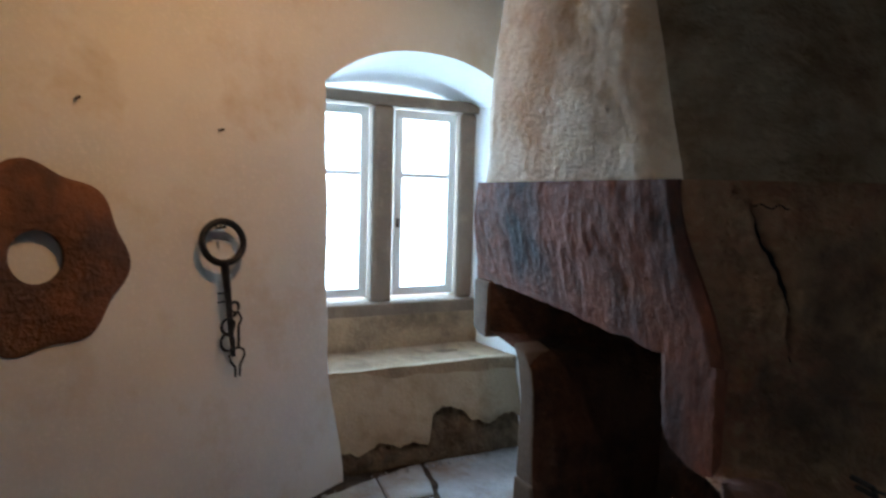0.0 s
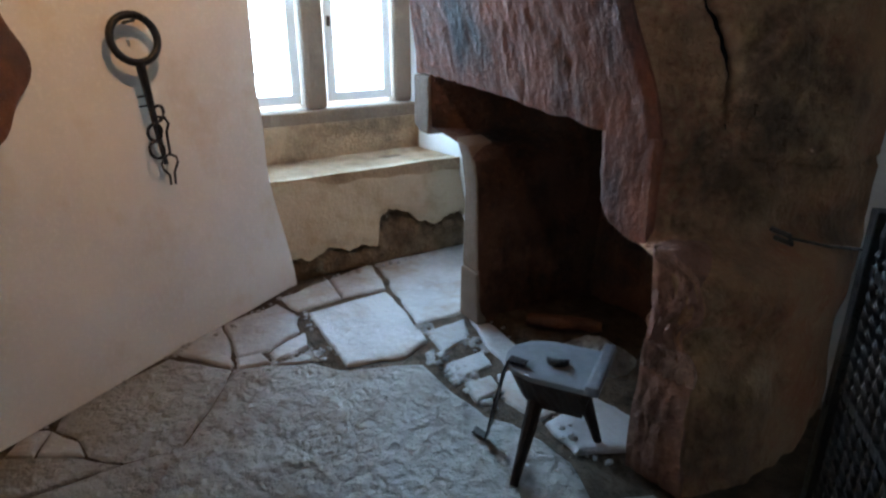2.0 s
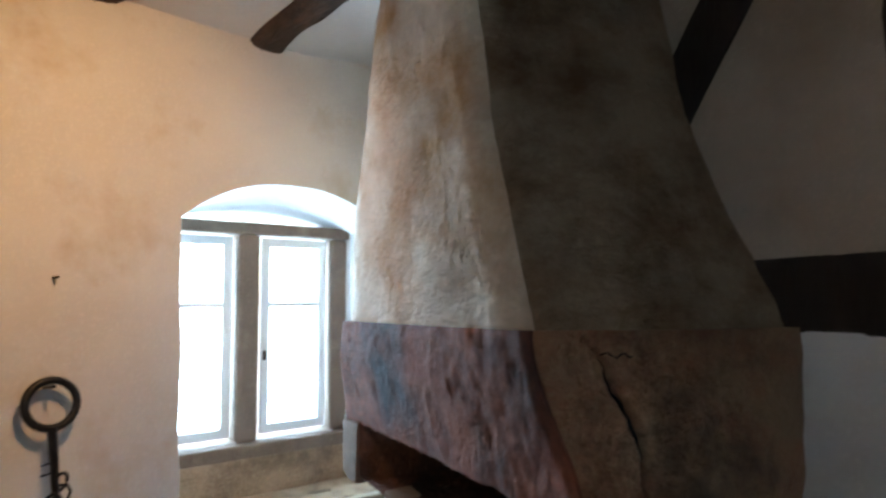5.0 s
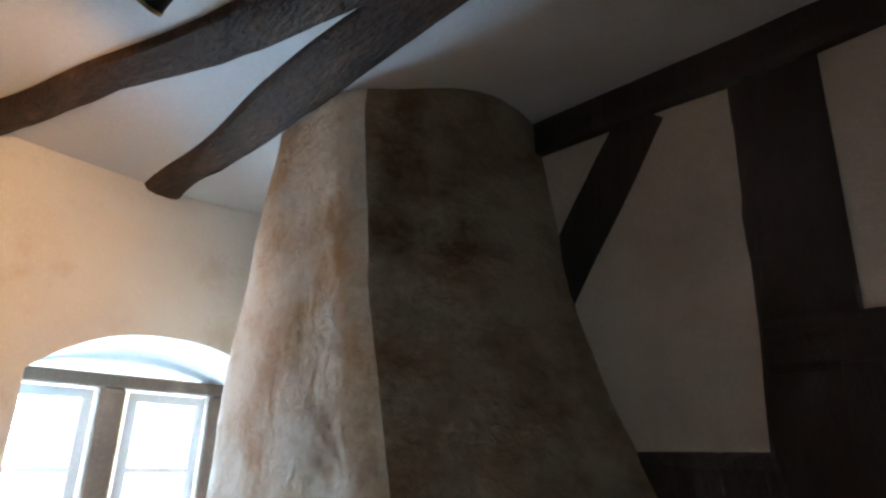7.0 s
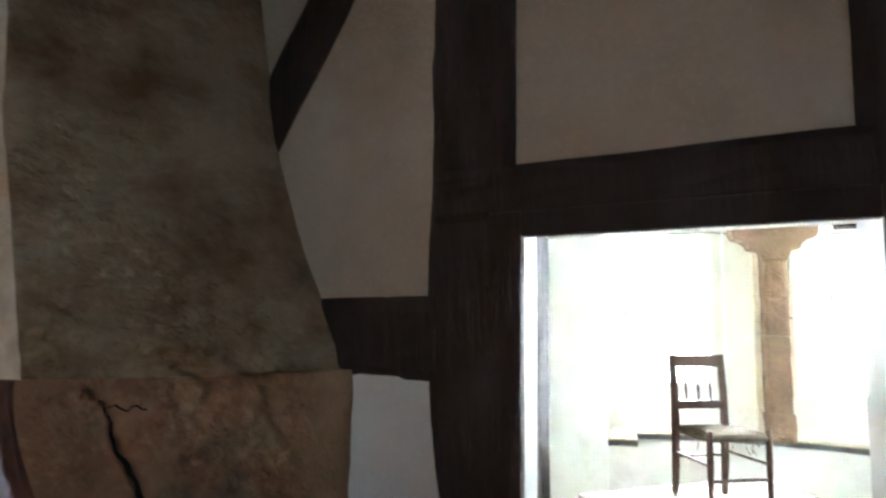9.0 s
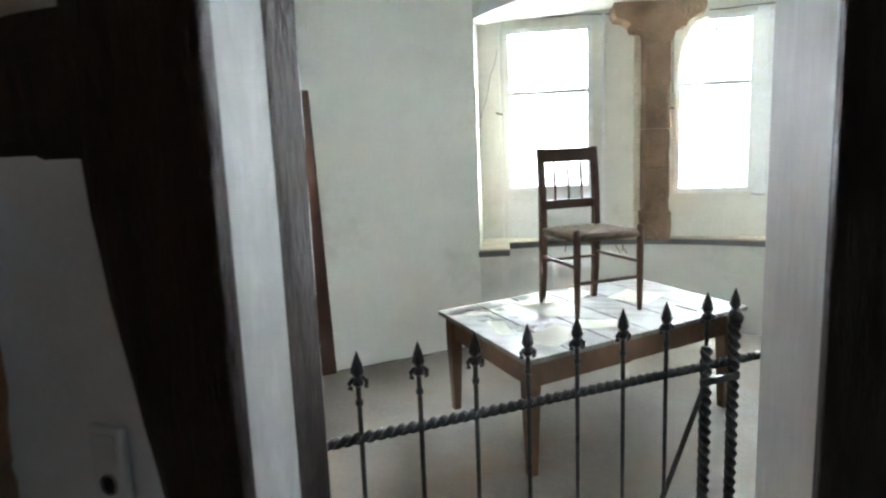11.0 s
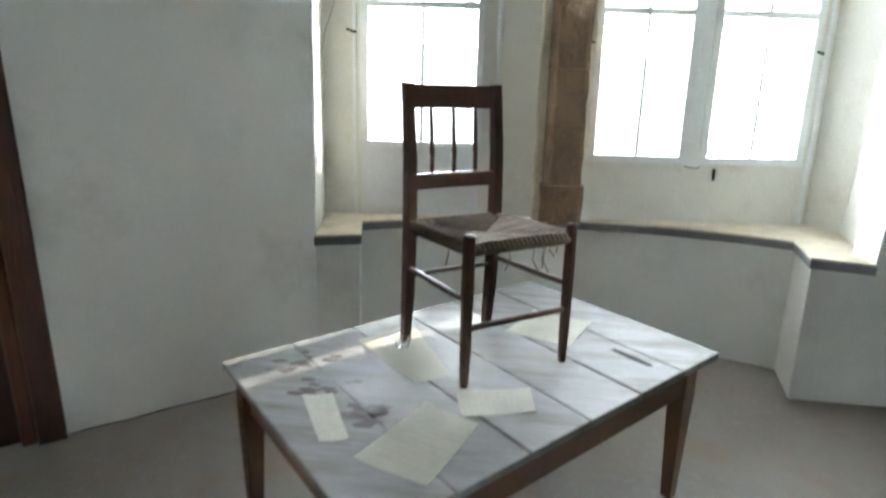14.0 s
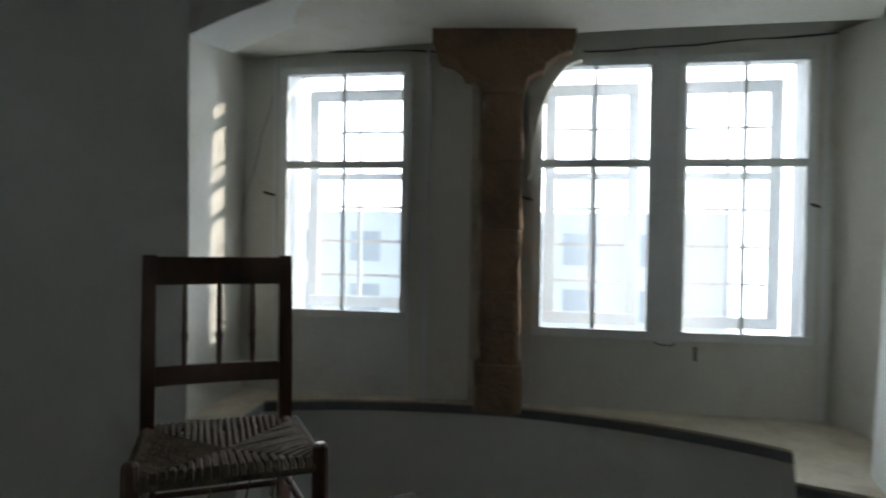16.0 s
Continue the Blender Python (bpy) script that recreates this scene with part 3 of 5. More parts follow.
part("jamb", upright([(-0.045, 0), (0.118, 0), (0.102, 0.268), (-0.038, 0.268)], FY - 0.012, FY + 0.5, 0.014), STONE_WINDOW, fireplace, "lower grey sandstone jamb block")


def box_side(u, v):
    """The firebox's sooty cheek, splayed towards the back and open below the corbel."""
    z = lerp(0.0, 1.5, v)
    front = ramp_of(z, ((0.0, 0.11), (0.7, 0.085), (0.8, 0.055), (0.865, -0.06), (0.89, -0.32), (1.5, -0.32)))
    x = lerp(front, 0.22, u ** 0.8)
    return (x + rough3(u * 3, z, 1, 0.016, 4), lerp(FY, 2.5, u), z)


part("firebox_cheek", sheet(box_side, 30, 60, (-0.03, 0.03, 0)), FIREBOX, fireplace, "red-brown sooty cheek of the firebox", smooth=True)
part("fire_back", sheet(lambda u, v: (lerp(0.15, 1.18, u), 2.48 + rough3(u * 4, v * 4, 3, 0.03, 2), 1.6 * v), 30, 30, (0, 0.06, 0)), FIREBOX, fireplace, "soot-black fire back", smooth=True)
part("flue_ceiling", boxed((-0.34, 1.95, 1.5), (0.98, 2.5, 1.56)), SOOT, fireplace)


def hearth_edge(x):
    return 1.87 + 0.03 * math.sin(x * 7) + rough3(x, 0, 2, 0.03, 6)


part("hearth", sheet(lambda u, v: (lerp(0.02, 1.14, u), lerp(hearth_edge(lerp(0.02, 1.14, u)), 2.5, v), 0.045 * smooth01(v * 12) + rough3(u * 5, v * 4, 6, 0.014, 2)), 40, 26, (0, 0, -0.1)), HEARTH, fireplace, "ash-grey hearth floor", smooth=True)


def pier_corner(z):
    """The pier's near corner: sunk where the stone has broken out, spreading to its foot."""
    bite = 0.07 * math.exp(-((z - 0.47) / 0.06) ** 2)
    x = ramp_of(z, ((0.0, 1.4), (0.25, 1.345), (0.4, 1.335), (0.6, 1.32), (0.68, 1.28), (0.74, 1.16))) - bite
    return x, lerp(1.69, 1.795, smooth01(z / 0.55))


def pier_front(z):
    k = smooth01((z - 0.66) / 0.1)
    cx_, cy_ = pier_corner(min(z, 0.74))
    return lerp(cx_, lintel_edge(z), k), lerp(cy_, lintel_y(z) + 0.03, k)


CRACK = ((1.61, 0.16), (1.56, 0.222), (1.47, 0.226), (1.33, 0.267), (1.27, 0.275), (1.07, 0.23))


def crack_u(z):
    t = ramp_of(-z, tuple((-a, b) for a, b in CRACK))
    return t + 0.004 * math.sin(z * 47) + 0.003 * math.sin(z * 113)


def side_face(u, v):
    z = 1.632 * v
    fx, fy = pier_front(z)
    bx, by = lerp(1.33, 1.375, smooth01(z / 1.5)), PY + 0.03
    x, y = lerp(fx, bx, u), lerp(fy, by, u)
    b = lerp(0.105, 0.05, smooth01((z - 0.4) / 0.8)) * math.sin(math.pi * u) ** 0.9
    block = 0.012 * math.sin(9 * u + 3) * smooth01((z - 0.97) / 0.02)
    joint = 0.014 * math.exp(-((z - 0.965 - 0.015 * math.sin(u * 6)) / 0.012) ** 2)
    cut = 0.0
    if 1.1 < z < 1.61:
        cut = 0.035 * math.exp(-((u - crack_u(z)) / (0.006 + 0.009 * math.sin(math.pi * (1.61 - z) / 0.51) ** 2)) ** 2)
    rough = rough3(x, y * 2, z, 0.03, 3.2) + rough3(x * 2, y * 3, z * 2, 0.012, 5)
    d = (b + rough + block - joint - cut) * smooth01(u / 0.05)
    return (x + d, y - d * 0.4, z)


part("side_wall", sheet(side_face, 150, 110, (-0.16, 0.02, 0)), STONE_BROWN, fireplace, "brown sooty stone flank with a long crack", smooth=True)


def pier_face(lo, hi, inset):
    def f(u, v):
        z = lerp(lo, hi, v)
        fx, fy = pier_corner(z)
        left = ramp_of(z, ((0.0, 1.2), (0.1, 1.185), (0.35, 1.145), (0.7, 1.105)))
        yl = lerp(1.67, 1.8, smooth01(z / 0.6))
        j = inset * (rough3(u * 3, 2, z * 4, 0.05, 3) + rough3(u * 6, 2, z * 9, 0.02, 3)) + rough3(u * 2, 4, z * 2, 0.012, 3)
        return (lerp(left, fx, u) + rough3(1, u * 2, z * 3, 0.01, 3), lerp(yl, fy, u) + j * math.sin(math.pi * min(1.0, u * 1.02)), z)

    return sheet(f, 36, 44, (0.0, 0.16, 0))


part("pier", pier_face(0.0, 0.34, 0.15), STONE_PIER, fireplace, "dark pink sandstone pier block", smooth=True)
part("pier", pier_face(0.34, 0.43, 1.0), PIER_BROKEN, fireplace, "pale freshly broken sandstone", smooth=True)
part("pier", pier_face(0.43, 0.735, 1.0), STONE_PIER, fireplace, "broken red sandstone pier", smooth=True)

HT = CEIL + 0.1


def hood_front(u, v):
    z = lerp(1.632, HT, v)
    xl = ramp_of(z, ((1.63, -0.335), (2.08, -0.29), (2.6, -0.17), (3.11, -0.07), (3.3, -0.05)))
    xr = ramp_of(z, ((1.63, 0.9), (2.18, 0.765), (2.83, 0.64), (3.3, 0.565)))
    x = lerp(xl, xr, u)
    y = 1.752 - 0.02 * math.sin(math.pi * v) + 0.05 * (abs(2 * u - 1) ** 6)
    return (x + rough3(2, u, z, 0.01, 2.5), y + rough3(x * 2, 0, z * 2, 0.014, 2.0) + rough3(x * 3, 5, z * 3, 0.004, 4) + rough3(x * 9, 5, z * 6, 0.0025, 5), z)


def hood_side(u, v):
    z = lerp(1.632, HT, v)
    x0, y0, _ = hood_front(1.0, v)
    xb = ramp_of(z, ((1.4, 1.37), (1.72, 1.295), (2.02, 1.14), (2.4, 0.99), (2.8, 0.9), (3.29, 0.8)))
    x, y = lerp(x0, xb, u), lerp(y0, PY + 0.03, u)
    b = 0.05 * math.sin(math.pi * u) * (1 - v)
    ends = math.sin(math.pi * u) ** 0.5
    d = rough3(x, y * 2, z, 0.035, 2.0) + rough3(x * 2, y * 2, z * 5, 0.018, 2.5) + rough3(x * 3, y * 5, z * 6, 0.007, 4)
    cove = 0.16 * smooth01((z - 2.95) / 0.3) ** 2 * math.sin(math.pi * u)
    return (x + b + d * ends + cove, y - 0.3 * d * ends, z)


def hood(u, v):
    """Front and flank in one skin, turned over a rounded corner."""
    r = 0.07
    if u < 0.5 - r / 2:
        return hood_front(u / 0.5, v)
    if u > 0.5 + r / 2:
        return hood_side((u - 0.5) / 0.5, v)
    t = (u - 0.5 + r / 2) / r
    a, c, e = Vector(hood_front(1 - r, v)), Vector(hood_front(1.0, v)), Vector(hood_side(r, v))
    return a.lerp(c, t).lerp(c.lerp(e, t), t)


skin = part("hood", sheet(hood, 120, 90), HOOD, fireplace, "tall hood, cream plaster stained ochre, flank brown with smoke and painted shade", smooth=True)
# the flank's darker copy carries its shade as well as smoke stains
skin.data.materials.append(HOOD_SHADE_SOOT)
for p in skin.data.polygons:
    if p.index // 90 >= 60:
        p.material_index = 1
part("hood_left", sheet(lambda u, v: (lerp(hood_front(0, v)[0], lerp(-0.35, -0.2, v), u), lerp(hood_front(0, v)[1], PY + 0.03, u), lerp(1.632, HT, v)), 8, 20), HOOD, fireplace, smooth=True)


def on_flank(u, z, off=0.003):
    x, y, zz = side_face(u, z / 1.632)
    return (x + off, y - off, zz)


part("crack", tube([on_flank(crack_u(z), z, 0.006) for z in [lerp(1.605, 1.08, i / 40) for i in range(41)]], [0.002 + 0.0105 * math.sin(math.pi * i / 40) ** 2 * (0.7 + 0.3 * math.sin(i * 0.9)) for i in range(41)], 6), BLACK, fireplace, "long dark crack")
part("crack", tube([on_flank(0.225 + 0.013 * i, 1.553 + 0.008 * math.sin(i * 1.7), 0.0) for i in range(8)], 0.003, 6), BLACK, fireplace)
part("staple", tube([(1.38, 1.955, 0.838), (1.445, 1.937, 0.838), (1.45, 1.945, 0.815), (1.39, 1.965, 0.812)], 0.008, 8), IRON, fireplace, "iron wall staple")
part("stay_rod", tube([(1.45, 1.945, 0.83), (1.55, 1.94, 0.84), (1.66, 1.93, 0.865)], 0.0045, 8), IRON, fireplace, "thin iron stay rod")

# burnt wood and ash on the hearth
log = part("charred_log", tube([(0.3, 1.98, 0.075), (0.42, 2.08, 0.08), (0.56, 2.2, 0.085)], [0.03, 0.036, 0.03], 10), FIREBOX, smooth=True)
tagged(log, "short charred brown log lying on the hearth", "log")
ash = part("ash_heap", sheet(lambda u, v: (lerp(0.5, 0.86, u), lerp(1.92, 2.2, v), 0.03 + 0.075 * math.sin(math.pi * u) * math.sin(math.pi * v) + rough3(u * 3, v * 3, 2, 0.04, 3) * math.sin(math.pi * u) * math.sin(math.pi * v)), 22, 18, (0, 0, -0.05)), ASH, smooth=False)
tagged(ash, "heap of pale grey ash and cinders on the hearth", "ash")

# ---- things in the hall ----
# wooden disc with a hole on the window wall


def wall_frame(y, z):
    """A pose on the window wall: x along it, z up, -y out into the hall."""
    p = Vector((w1_x(y, z), y, z))
    along = (Vector((w1_x(y + 0.1, z), y + 0.1, z)) - Vector((w1_x(y - 0.1, z), y - 0.1, z))).normalized()
    out = along.cross(Vector((0, 0, 1))).normalized()
    m = Matrix((along, -out, Vector((0, 0, 1)))).transposed().to_4x4()
    return Matrix.Translation(p + out * 0.02) @ m


def hung(name, y, z, label, category):
    e = new(name)
    e.matrix_basis = wall_frame(y, z)
    bpy.context.view_layer.update()
    return tagged(e, label, category)


def local(bm, m):
    bmesh.ops.transform(bm, matrix=m, verts=bm.verts)
    return bm


disc = hung("wooden_disc", -0.085, 1.3, "reddish-brown scalloped wooden disc with a round hole, hung on plaster", "wall ornament")
bm = bmesh.new()
N = 72
rings = []
for rr, yy in ((0.09, 0.0), (0.09, -0.022), (0.105, -0.03), (0.295, -0.03), (0.312, -0.018), (0.312, 0.0)):
    ring = []
    for i in range(N):
        a = 2 * math.pi * i / N
        k = 1 + (0.05 * math.cos(7 * a + 1) + 0.02 * math.cos(3 * a) if rr > 0.2 else 0)
        ring.append(bm.verts.new((rr * k * math.cos(a), yy + 0.14 * rr * k * math.sin(a), rr * k * math.sin(a) * 1.08)))
    rings.append(ring)
for a, b in zip(rings, rings[1:] + rings[:1]):
    for i in range(N):
        bm.faces.new((a[i], a[(i + 1) % N], b[(i + 1) % N], b[i]))
bmesh.ops.recalc_face_normals(bm, faces=bm.faces)
part("disc", local(bm, disc.matrix_basis), LEATHER, disc, smooth=True)

# iron neck ring with rod and chain
ring_thing = hung("iron_neck_ring", 0.575, 1.43, "dark wrought-iron neck ring with hinged rod, hung on plaster", "iron shackle")
M0 = ring_thing.matrix_basis


def on_wall(pts):
    return [M0 @ Vector((p[0] * 1.05 + 0.09 * min(0.0, p[2] + 0.2), p[1] + 0.145 * p[2] - 0.01, p[2] * (1.0 if p[2] > -0.2 else 1.1))) for p in pts]


part("ring", tube(on_wall([(0.092 * math.cos(2 * math.pi * i / 28), -0.03, 0.092 * math.sin(2 * math.pi * i / 28) - 0.1) for i in range(28)]), 0.016, 10, closed=True), IRON, ring_thing, smooth=True)
part("rod", tube(on_wall([(0.0, -0.03, -0.19), (0.01, -0.04, -0.3), (0.03, -0.03, -0.45), (0.045, -0.03, -0.55)]), [0.02, 0.016, 0.012, 0.01], 8), IRON, ring_thing, smooth=True)
for k, (dx, dz, r) in enumerate(((0.035, -0.36, 0.024), (0.012, -0.425, 0.024), (0.01, -0.49, 0.024))):
    part("link", tube(on_wall([(dx + r * math.cos(2 * math.pi * i / 14), -0.04 - 0.012 * math.sin(2 * math.pi * i / 14 + k), dz + 1.3 * r * math.sin(2 * math.pi * i / 14)) for i in range(14)]), 0.007, 7, closed=True), IRON, ring_thing, smooth=True)
part("clasp", tube(on_wall([(0.04, -0.035, -0.525), (0.06, -0.035, -0.512), (0.088, -0.035, -0.528), (0.092, -0.035, -0.55), (0.072, -0.035, -0.585), (0.07, -0.035, -0.63)]), 0.0055, 7), IRON, ring_thing, "thin bent clasp")
part("clasp", tube(on_wall([(0.04, -0.035, -0.525), (0.022, -0.035, -0.545), (0.03, -0.035, -0.57), (0.05, -0.035, -0.592), (0.05, -0.035, -0.63)]), 0.0055, 7), IRON, ring_thing)
part("side_rod", tube(on_wall([(0.03, -0.04, -0.37), (0.06, -0.04, -0.375), (0.074, -0.04, -0.4), (0.06, -0.04, -0.43), (0.062, -0.04, -0.52)]), 0.006, 7), IRON, ring_thing, "thin side rod")
for z in (-0.29, -0.325):
    part("pin", tube(on_wall([(0.03, -0.03, z), (-0.03, -0.03, z - 0.004)]), 0.004, 6), IRON, ring_thing)
part("nail", tube(on_wall([(0, 0.03, -0.04), (0, -0.06, -0.03)]), 0.007, 7), IRON, ring_thing)

for y, z in ((0.6, 1.83), (0.05, 1.9)):
    m = wall_frame(y, z)
    ob = part("nail", tube([m @ Vector((0, 0.03, 0)), m @ Vector((0, -0.016, 0.002)), m @ Vector((0.002, -0.02, 0.006))], 0.006, 7), IRON_RUST)
    tagged(ob, "rusty iron nail driven into the plaster wall", "nail", "nails in the wall")

# spot lamp under the ceiling
lamp = thing("spotlight", (0.76, 0.95, CEIL), "dark metal ceiling spotlight with a brass rim", "spotlight")
part("stem", tube([(0.8, 0.97, CEIL), (0.79, 0.965, 3.1)], 0.012, 10), IRON, lamp)
ax = look((0.79, 0.965, 3.1), (0.5, 0.87, 2.85))
part("housing", lathe([(0.03, 0.05), (0.05, 0.03), (0.05, -0.1), (0.044, -0.1), (0.044, -0.02)], 24, ax), IRON, lamp, "black cylindrical housing", smooth=True)
part("rim", lathe([(0.051, -0.1), (0.053, -0.1), (0.053, -0.112), (0.047, -0.112)], 24, ax), BRASS, lamp, "brass front rim")

# socket plate
sock = thing("wall_socket", (1.645, PY, 1.02), "white double plate with switch and socket on the low wall", "socket")
part("plate", boxed((1.6, PY + 0.0, 0.94), (1.685, PY + 0.018, 1.1), 0.005), PLASTIC, sock)
part("switch", boxed((1.618, PY - 0.004, 1.035), (1.667, PY + 0.002, 1.085), 0.003), PLASTIC, sock)
part("outlet", lathe([(0.022, 0), (0.022, 0.004), (0.018, 0.004), (0.018, -0.006)], 18, Matrix.Translation((1.642, PY, 0.98)) @ pose(0, 0, 0, 90)), SLATE, sock)

# low device with a bowl on legs by the hearth
stool = thing("treadle_bowl", (1.02, 1.52, 0), "grey half-round lidded wooden tub on three legs by the hearth", "footed tub")
SA = pose(1.0, 1.52, 0, 0, 0, 33)


def st(bm):
    return local(bm, SA)


half = [(0.14, -0.13), (0.14, 0.13), (-0.05, 0.13), (-0.12, 0.105), (-0.165, 0.05), (-0.175, 0.0), (-0.165, -0.05), (-0.12, -0.105), (-0.05, -0.13)]
part("lid", st(prism(half, 0.325, 0.345, 0.005)), LID, stool, "grey flat lid")
part("rim", st(boxed((0.12, -0.15, 0.335), (0.165, 0.15, 0.372), 0.012)), LID, stool)
bm = bmesh.new()
top = [bm.verts.new((x * 0.97, y * 0.97, 0.325)) for x, y in half]
low = [bm.verts.new((x * 0.7 + 0.01, y * 0.6, 0.205)) for x, y in half]
for i in range(len(half)):
    bm.faces.new((top[i], top[(i + 1) % len(half)], low[(i + 1) % len(half)], low[i]))
bm.faces.new(low[::-1])
bm.faces.new(top)
bmesh.ops.recalc_face_normals(bm, faces=bm.faces)
part("bowl", st(bm), TIMBER, stool, "dark tapered tub")
part("handle", st(prism([(0.038 * math.cos(a), 0.038 * math.sin(a)) for a in [math.pi * (1.05 + i / 12) for i in range(13)]] + [(0.0, -0.012)], 0.345, 0.362, 0.003)), IRON, stool, "dark crescent grip")
part("leg", tube([SA @ Vector((-0.05, -0.05, 0.22)), SA @ Vector((-0.06, -0.235, 0.0))], [0.028, 0.014], 9), TIMBER, stool)
strap = [(-0.09, -0.07, 0.352), (-0.15, -0.06, 0.352), (-0.168, -0.06, 0.3), (-0.2, -0.06, 0.14), (-0.225, -0.058, 0.012), (-0.285, -0.03, 0.009)]
bm = bmesh.new()
sides = [[bm.verts.new(SA @ Vector((x + dx, y + dy, z + dz))) for dx, dy, dz in ((0, -0.018, 0), (0, 0.018, 0), (0.007, 0.018, 0.005), (0.007, -0.018, 0.005))] for x, y, z in strap]
for p, q in zip(sides, sides[1:]):
    for k in range(4):
        bm.faces.new((p[k], p[(k + 1) % 4], q[(k + 1) % 4], q[k]))
bm.faces.new(sides[0][::-1])
bm.faces.new(sides[-1])
bmesh.ops.recalc_face_normals(bm, faces=bm.faces)
part("leg", bm, IRON, stool, "bent flat iron strap leg with a turned-out foot")
part("leg", tube([SA @ Vector((0.08, 0.05, 0.22)), SA @ Vector((0.14, 0.1, 0.0))], [0.028, 0.014], 9), TIMBER, stool)

# ---- wrought-iron railings ----


def spear(bm_m, h):
    """One railing bar: a shaft with collar, curled barbs and a spear point."""
    bm = lathe([(0.007, 0), (0.007, h - 0.15), (0.0105, h - 0.146), (0.0105, h - 0.134), (0.007, h - 0.13), (0.007, h - 0.098), (0.0145, h - 0.09), (0.016, h - 0.08), (0.0105, h - 0.07), (0.0185, h - 0.056), (0.014, h - 0.035), (0.001, h)], 8)
    for s in (-1, 1):
        tube([(0, 0, h - 0.08), (s * 0.014, 0, h - 0.075), (s * 0.023, 0, h - 0.085), (s * 0.022, 0, h - 0.098), (s * 0.016, 0, h - 0.098)], 0.0068, 7, bm)
    bmesh.ops.transform(bm, matrix=bm_m, verts=bm.verts)
    return bm


def twisted_rail(a, b, r=0.0165, turns=52):
    """A twisted square bar."""
    a, b = Vector(a), Vector(b)
    d = (b - a).normalized()
    s, u = d.cross(Vector((0, 0, 1))).normalized(), None
    u = s.cross(d)
    bm = bmesh.new()
    n = int((b - a).length * 130)
    rings = []
    for i in range(n + 1):
        c = a.lerp(b, i / n)
        t0 = i / n * turns * (b - a).length
        rings.append([bm.verts.new(c + r * (math.cos(t0 + k * math.pi / 2) * s + math.sin(t0 + k * math.pi / 2) * u)) for k in range(4)])
    for p, q in zip(rings, rings[1:]):
        for k in range(4):
            bm.faces.new((p[k], p[(k + 1) % 4], q[(k + 1) % 4], q[k]))
    bm.faces.new(rings[0][::-1])
    bm.faces.new(rings[-1])
    bmesh.ops.recalc_face_normals(bm, faces=bm.faces)
    return bm


FA = Vector((1.906, 3.1136, 0))
FD = Vector((0.739, 0.674, 0)).normalized()
FANG = math.degrees(math.atan2(FD.y, FD.x))
fence = thing("iron_fence", (2.3, 3.45, 0), "black wrought-iron railing with spear points and twisted rails", "railing")
GAP = 0.1664
spear_mesh = part("bar", spear(Matrix.Translation(FA + FD * (-2 * GAP)) @ pose(0, 0, 0, 0, 0, FANG), 1.1), IRON, fence, smooth=False)
for k in list(range(-1, 7)) + [8.65, 9.6, 10.6, 11.6, 12.6]:
    ob = new("bar", spear_mesh.data)
    ob.parent = fence
    ob.matrix_parent_inverse = fence.matrix_basis.inverted()
    ob.matrix_basis = Matrix.Translation(FD * ((k + 2) * GAP))
for z in (0.862, 0.14):
    part("rail", twisted_rail(FA + FD * (-3 * GAP) + Vector((0, 0, z)), FA + FD * (13.2 * GAP) + Vector((0, 0, z))), IRON, fence, "twisted iron rail")
gp = FA + FD * (7.6 * GAP)
for kk, h in ((7.0, 0.93), (7.72, 1.0)):
    q = FA + FD * (kk * GAP)
    part("gate_post", twisted_rail(q, q + Vector((0.0004, 0, h)), 0.02, 45), IRON, fence, "thick twisted gate post")
    part("finial", spear(Matrix.Translation(q) @ pose(0, 0, 0, 0, 0, FANG), 1.11), IRON, fence)
part("gate_latch", local(boxed((-0.13, -0.02, 0.8), (0.03, -0.013, 0.825), 0.002), Matrix.Translation(gp) @ pose(0, 0, 0, 0, 0, FANG)), IRON, fence, "flat gate latch bar")
part("knob", lathe([(0.004, 0.985), (0.022, 0.992), (0.026, 1.01), (0.018, 1.03), (0.004, 1.036)], 14, Matrix.Translation(FA + FD * (7.74 * GAP))), IRON, fence)
part("gate_brace", tube([FA + FD * (7.6 * GAP - 0.11) + Vector((0, 0, 0.78)), FA + FD * (5.2 * GAP) + Vector((0, 0, 0.16))], 0.009, 8), IRON, fence)

gate = thing("iron_gate", (1.63, 1.92, 0), "black wrought-iron gate leaf with twisted bars, held by a stay rod", "gate")
GD = Vector((0.66, -0.75, 0)).normalized()
G0 = Vector((1.66, 1.93, 0))
GANG = math.degrees(math.atan2(GD.y, GD.x))
for d, h in ((0.0, 0.97), (0.44, 0.93)):
    part("stile", local(boxed((-0.024, -0.02, 0), (0.024, 0.02, h), 0.004), Matrix.Translation(G0 + GD * d) @ pose(0, 0, 0, 0, 0, GANG)), IRON, gate, "flat iron stile")
for k in range(1, 8):
    q = G0 + GD * (0.055 * k)
    part("bar", twisted_rail(q + Vector((0, 0, 0.1)), q + Vector((0.0004, 0, 0.86)), 0.011, 40), IRON, gate, "twisted iron bar")
    part("finial", local(lathe([(0.011, 0.86), (0.016, 0.87), (0.009, 0.885), (0.015, 0.92), (0.001, 1.0)], 8), Matrix.Translation(q)), IRON, gate)
for z in (0.82, 0.48, 0.12):
    part("rail", local(boxed((0.0, -0.006, z - 0.015), (0.44, 0.006, z + 0.015), 0.002), Matrix.Translation(G0) @ pose(0, 0, 0, 0, 0, GANG)), IRON, gate)

